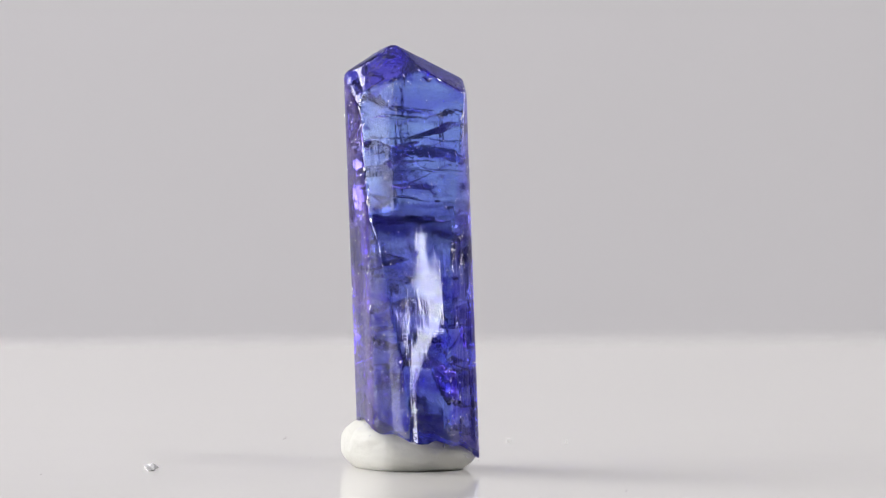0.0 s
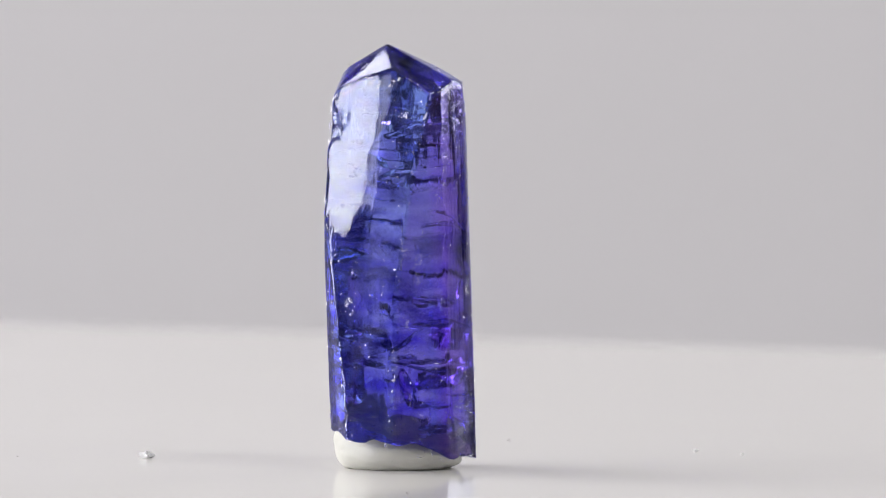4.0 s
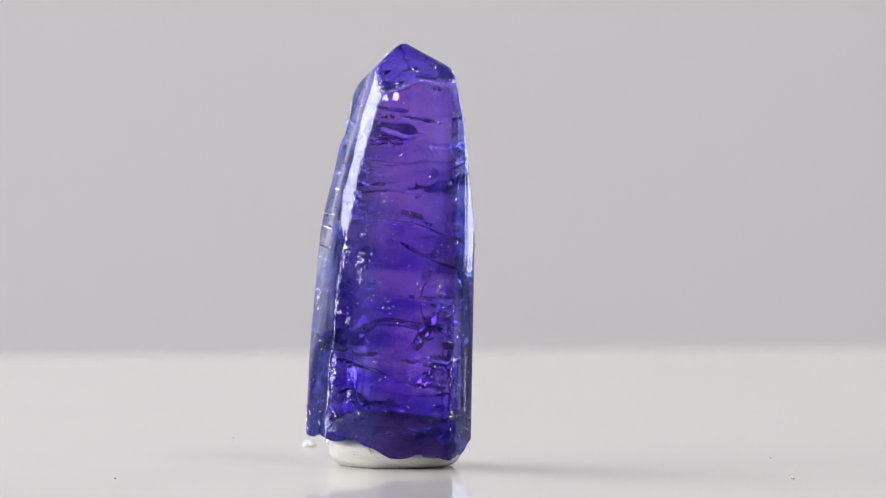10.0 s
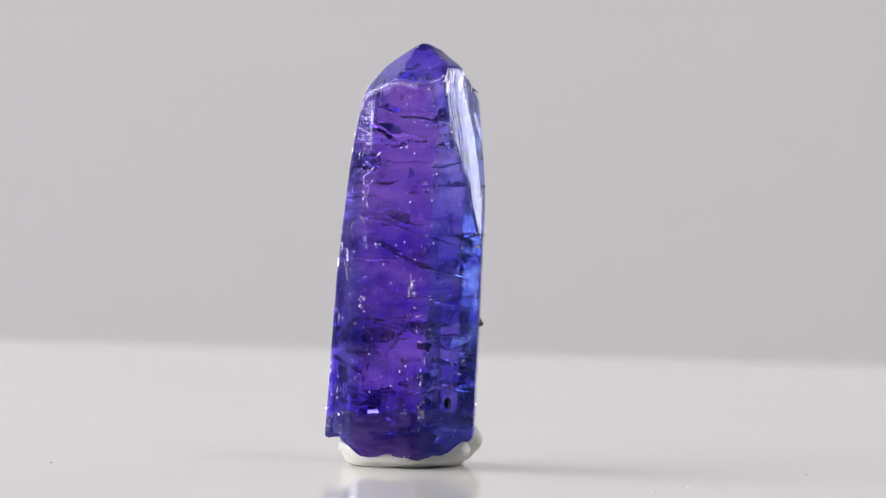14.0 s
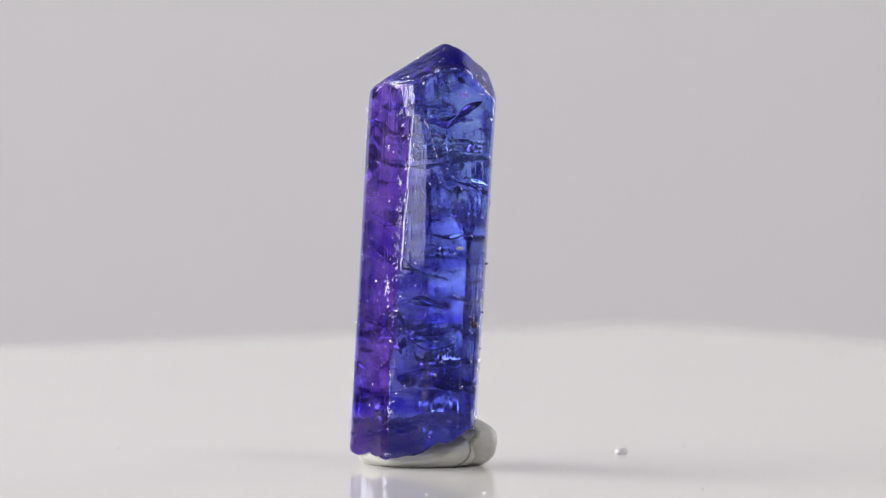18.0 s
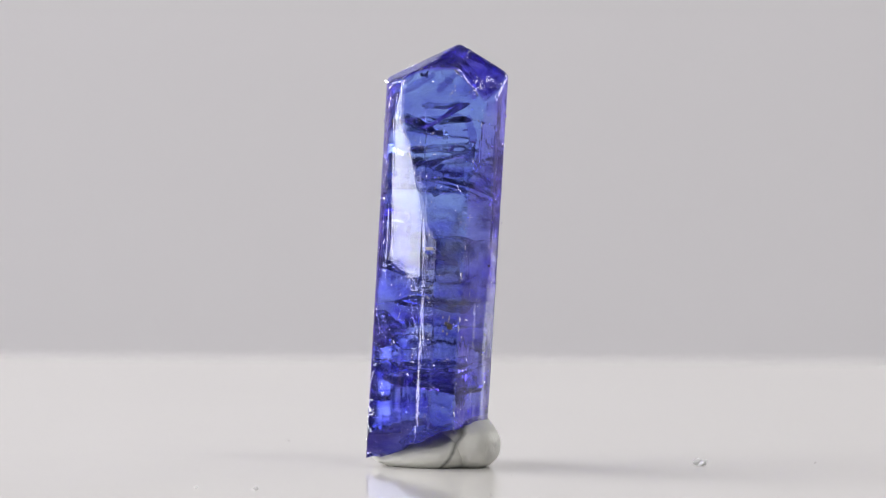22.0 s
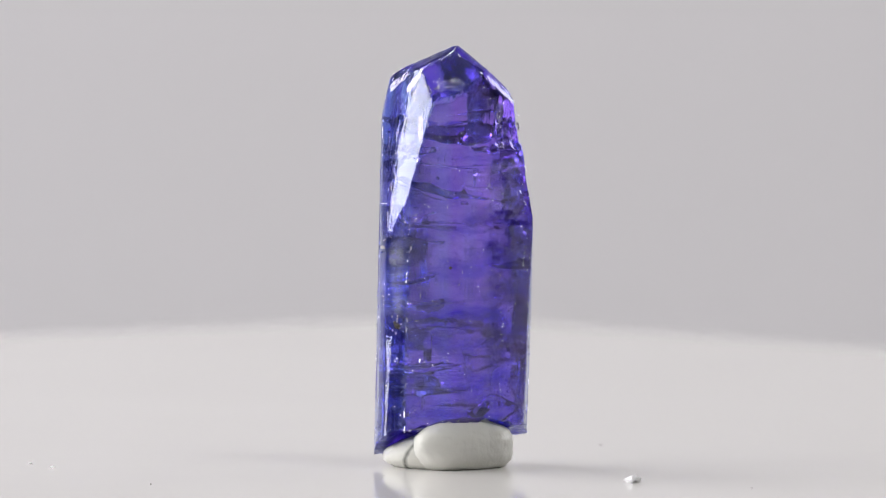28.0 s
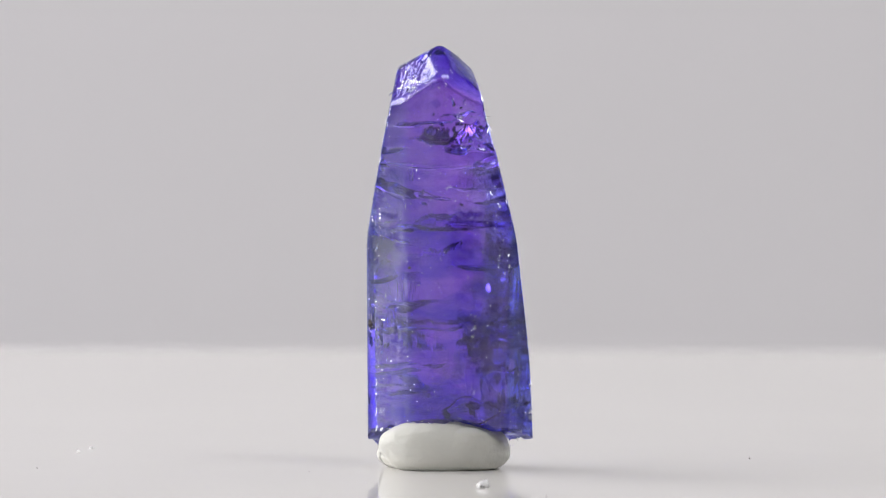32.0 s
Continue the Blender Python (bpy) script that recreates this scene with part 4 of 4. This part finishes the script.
# small bright growth steps: the line along the skin (mm), width (mm), and the way that the step faces
LEDGES = [((-3.55, -3.25, 21.63), (-2.26, -1.88, 23.25), 0.62, (-0.16, -0.72, 0.68)),
          ((-3.1, -3.71, 21.08), (-1.86, -3.16, 22.08), 0.45, (-0.16, -0.72, 0.68)),
          ((0.6, -2.6, 22.3), (2.1, -2.3, 21.4), 0.75, (0.55, -0.49, 0.68)),
          ((-1.32, -1.3, 23.75), (0.88, -0.92, 22.61), 0.32, (0.55, -0.49, 0.68)),
          ((1.2, 1.76, 21.0), (-0.89, 1.46, 22.3), 0.4, (0.07, 0.91, 0.41)),
          ((-0.25, -6.08, 5.92), (-0.22, -6.24, 3.65), 0.45, (-0.20, -0.95, 0.22)),
          ((1.56, 2.07, 5.58), (1.66, 2.04, 3.67), 0.13, (0.74, 0.61, 0.25)),
          ((0.72, 2.46, 6.9), (0.82, 2.4, 3.2), 0.4, (0.26, 0.93, 0.25)),
          ((1.19, 2.23, 6.08), (1.27, 2.22, 4.16), 0.13, (0.74, 0.61, 0.25)),
          ((1.87, -4.74, 5.22), (1.98, -4.73, 2.99), 0.16, (0.65, -0.71, 0.24)),
          ((2.27, -4.06, 5.09), (2.36, -4.04, 3.18), 0.13, (0.65, -0.71, 0.24)),
          ((2.76, -3.19, 5.2), (2.86, -3.17, 3.06), 0.20, (0.65, -0.71, 0.24)),
          ((3.12, -2.25, 5.48), (3.21, -2.24, 3.89), 0.10, (0.65, -0.71, 0.24)),
          ((1.06, 1.71, 21.7), (-0.68, 1.07, 22.85), 0.5, (0.01, 0.73, 0.68)),
          ((-1.08, 1.63, 21.33), (-2.3, 1.08, 22.5), 0.55, (-0.57, 0.47, 0.68)),
          ((-2.79, 1.65, 19.98), (-3.3, 1.75, 18.42), 0.6, (-0.45, 0.86, 0.25))]


def ledge(a, b, width, facing):
    """A thin wedge on the skin whose upper side faces the given way."""
    a, b, n = Vector(a), Vector(b), Vector(facing).normalized()
    across = n.cross(b - a).normalized()
    bm = bmesh.new()
    rows = []
    for i in range(7):
        p = a.lerp(b, i / 6)
        for _ in range(4):
            g, m = skin_gap(p)
            p += m * g
        wide = width * (0.75 + 0.5 * noise.noise(p * 1.9)) * (0.55 if i in (0, 6) else 1)
        row = []
        for k in (-0.5, 0, 0.5):
            q = p + across * wide * k
            g, m = skin_gap(q)
            row.append(bm.verts.new(settle(q + m * min(g + 0.06, 0.0), 0.006) * MM))
        low = p - m * 0.08
        row.append(bm.verts.new(low * MM))
        rows.append(row)
    for r, t in zip(rows, rows[1:]):
        for k in range(2):
            bm.faces.new((r[k], r[k + 1], t[k + 1], t[k]))
        bm.faces.new((r[2], r[3], t[3], t[2]))
        bm.faces.new((r[3], r[0], t[0], t[3]))
    for r in (rows[0], rows[-1]):
        bm.faces.new(r)
    bmesh.ops.recalc_face_normals(bm, faces=bm.faces[:])
    return bm


def make_scars(ob):
    for k, (c, ru, rv, roll) in enumerate(SCARS):
        part("scar", scar(c, ru, rv, roll, k), CRAZE, ob, "crazed bright patch")
    for a, b, width, facing in LEDGES:
        part("ledge", ledge(a, b, width, facing), FACET, ob, "bright polished growth step")


def grain(centre, size, seed):
    """A small knobbly mineral grain at centre (mm)."""
    bm = bmesh.new()
    bmesh.ops.create_icosphere(bm, subdivisions=3, radius=1)
    for v in bm.verts:
        q = v.co * (1 + 0.5 * noise.noise(v.co * 2 + Vector((seed, 0, 0))) + 0.2 * noise.noise(v.co * 6))
        v.co = (Vector(centre) + Vector((q.x * size[0], q.y * size[1], q.z * size[2]))) * MM
    return bm


def make_pit(ob):
    """The dark pit with its pale bruise on one face, and two lesser dark grains."""
    rng = random.Random(3)

    def on_skin(x, y, z):
        p = Vector((x, y, z))
        g, n = skin_gap(p)
        return settle(p, 0.03)

    part("pit", grain(on_skin(-2.08, 2.54, 8.10), (0.15, 0.15, 0.17), 1), SOOT, ob, "dark brown pit grain")
    part("pit", grain(on_skin(-1.90, 2.60, 8.28), (0.08, 0.08, 0.10), 5), SOOT, ob, "dark brown pit grain")
    part("pit", grain(on_skin(-3.80, 0.15, 11.45), (0.08, 0.10, 0.07), 2), SOOT, ob, "dark brown pit grain")
    part("bruise", grain(on_skin(-0.98, 3.00, 12.50), (0.22, 0.07, 0.09), 4), BRUISE, ob, "pale grey bruise")
    along = Vector((-0.75, -0.66, 0))
    for k in range(12):
        u, z = rng.gauss(0, 0.26), rng.gauss(0.15, 0.3)
        c = Vector((-2.02, 2.50, 8.15)) + along * u + Vector((0, 0, z))
        g, n = skin_gap(c)
        c += n * (g - 0.015)
        part("bruise", grain(c, (0.045 * rng.uniform(0.5, 1.5), 0.04, 0.055 * rng.uniform(0.4, 1.5)), 10 + k), BRUISE, ob, "pale grey bruise")


crystal = make_crystal()
make_cracks(crystal)
make_fissures(crystal)
make_pit(crystal)
make_veils(crystal)
make_glints(crystal)
make_nicks(crystal)
make_scars(crystal)
make_cleavages(crystal)


# ---- putty ----
def lobe(centre, semi, az, seed=0, slope=0.0, square=3.0):
    """A pressed, rounded lump with a flat sole at z = 0; sizes in mm."""
    bm = bmesh.new()
    bmesh.ops.create_icosphere(bm, subdivisions=5, radius=1)
    rot = Matrix.Rotation(radians(az), 3, "Z")
    for v in bm.verts:
        p = v.co.copy()
        flat = math.hypot(p.x, p.y)
        grow = (1 - abs(p.z) ** square) ** (0.42 if square > 2.5 else 0.48) / max(flat, 1e-4) if flat > 1e-4 else 1
        q = Vector((p.x * grow * semi[0], p.y * grow * semi[1], p.z * semi[2]))
        q *= 1 + 0.05 * noise.noise(p * 1.5 + Vector((seed, 2, 5))) + 0.015 * noise.noise(p * 5)
        q = rot @ q
        q += Vector(centre)
        q.z *= 1 + slope * (q.x * math.cos(radians(215)) + q.y * math.sin(radians(215)))
        q.z = max(q.z, 0.0)
        v.co = q * MM
    return bm


def make_putty():
    ob = tagged(new("putty"), "off-white putty lump pressed under the crystal on the board", "putty")
    part("lobe", lobe((-0.55, -1.45, 0.78), (3.5, 3.75, 1.05), 0, seed=1, slope=0.14), PUTTY, ob, smooth=True)
    part("lobe", lobe((-2.3, -1.5, 1.3), (3.5, 1.9, 1.65), 292, seed=4, square=2.3), PUTTY, ob, smooth=True)
    return ob


putty = make_putty()
turntable = make_board()


# ---- crumbs on the board ----
def crumb(name, az, r, size, mat, label, seed):
    bm = bmesh.new()
    bmesh.ops.create_icosphere(bm, subdivisions=2 if size > 0.2 else 1, radius=size)
    for v in bm.verts:
        v.co *= 1 + 1.1 * noise.noise(v.co / size * 1.5 + Vector((seed, 0, 0)))
        v.co.z = max(v.co.z * 0.7 + size * 0.4, 0)
        v.co *= MM
        v.co += Vector((math.cos(radians(az)), math.sin(radians(az)), 0)) * r * MM
    return thing(name, bm, mat, label, "crumb", "crumbs on the board")


crumbs = []
for az, r, size in ((200.5, 16.1, 0.36), (76.0, 21.2, 0.12), (67.4, 22.1, 0.10)):
    crumbs.append(crumb("chip", az, r, size, GRIT, "tiny clear glittering crystal chip on the white board", az))
for az, r, size in ((139.3, 8.3, 0.03), (303.0, 20.9, 0.045), (111.2, 22.1, 0.045), (205.2, 23.3, 0.04)):
    crumbs.append(crumb("speck", az, r, size, SOOT, "tiny dark speck of grit on the white board", az))


# ---- motion of the turning things ----
def motions():
    rows = [(t, pose(0, 0, 0, 0, 0, -TURN * t)) for t in range(0, 33)]
    for ob in [turntable, putty, crystal] + crumbs:
        walk(ob, rows)


motions()
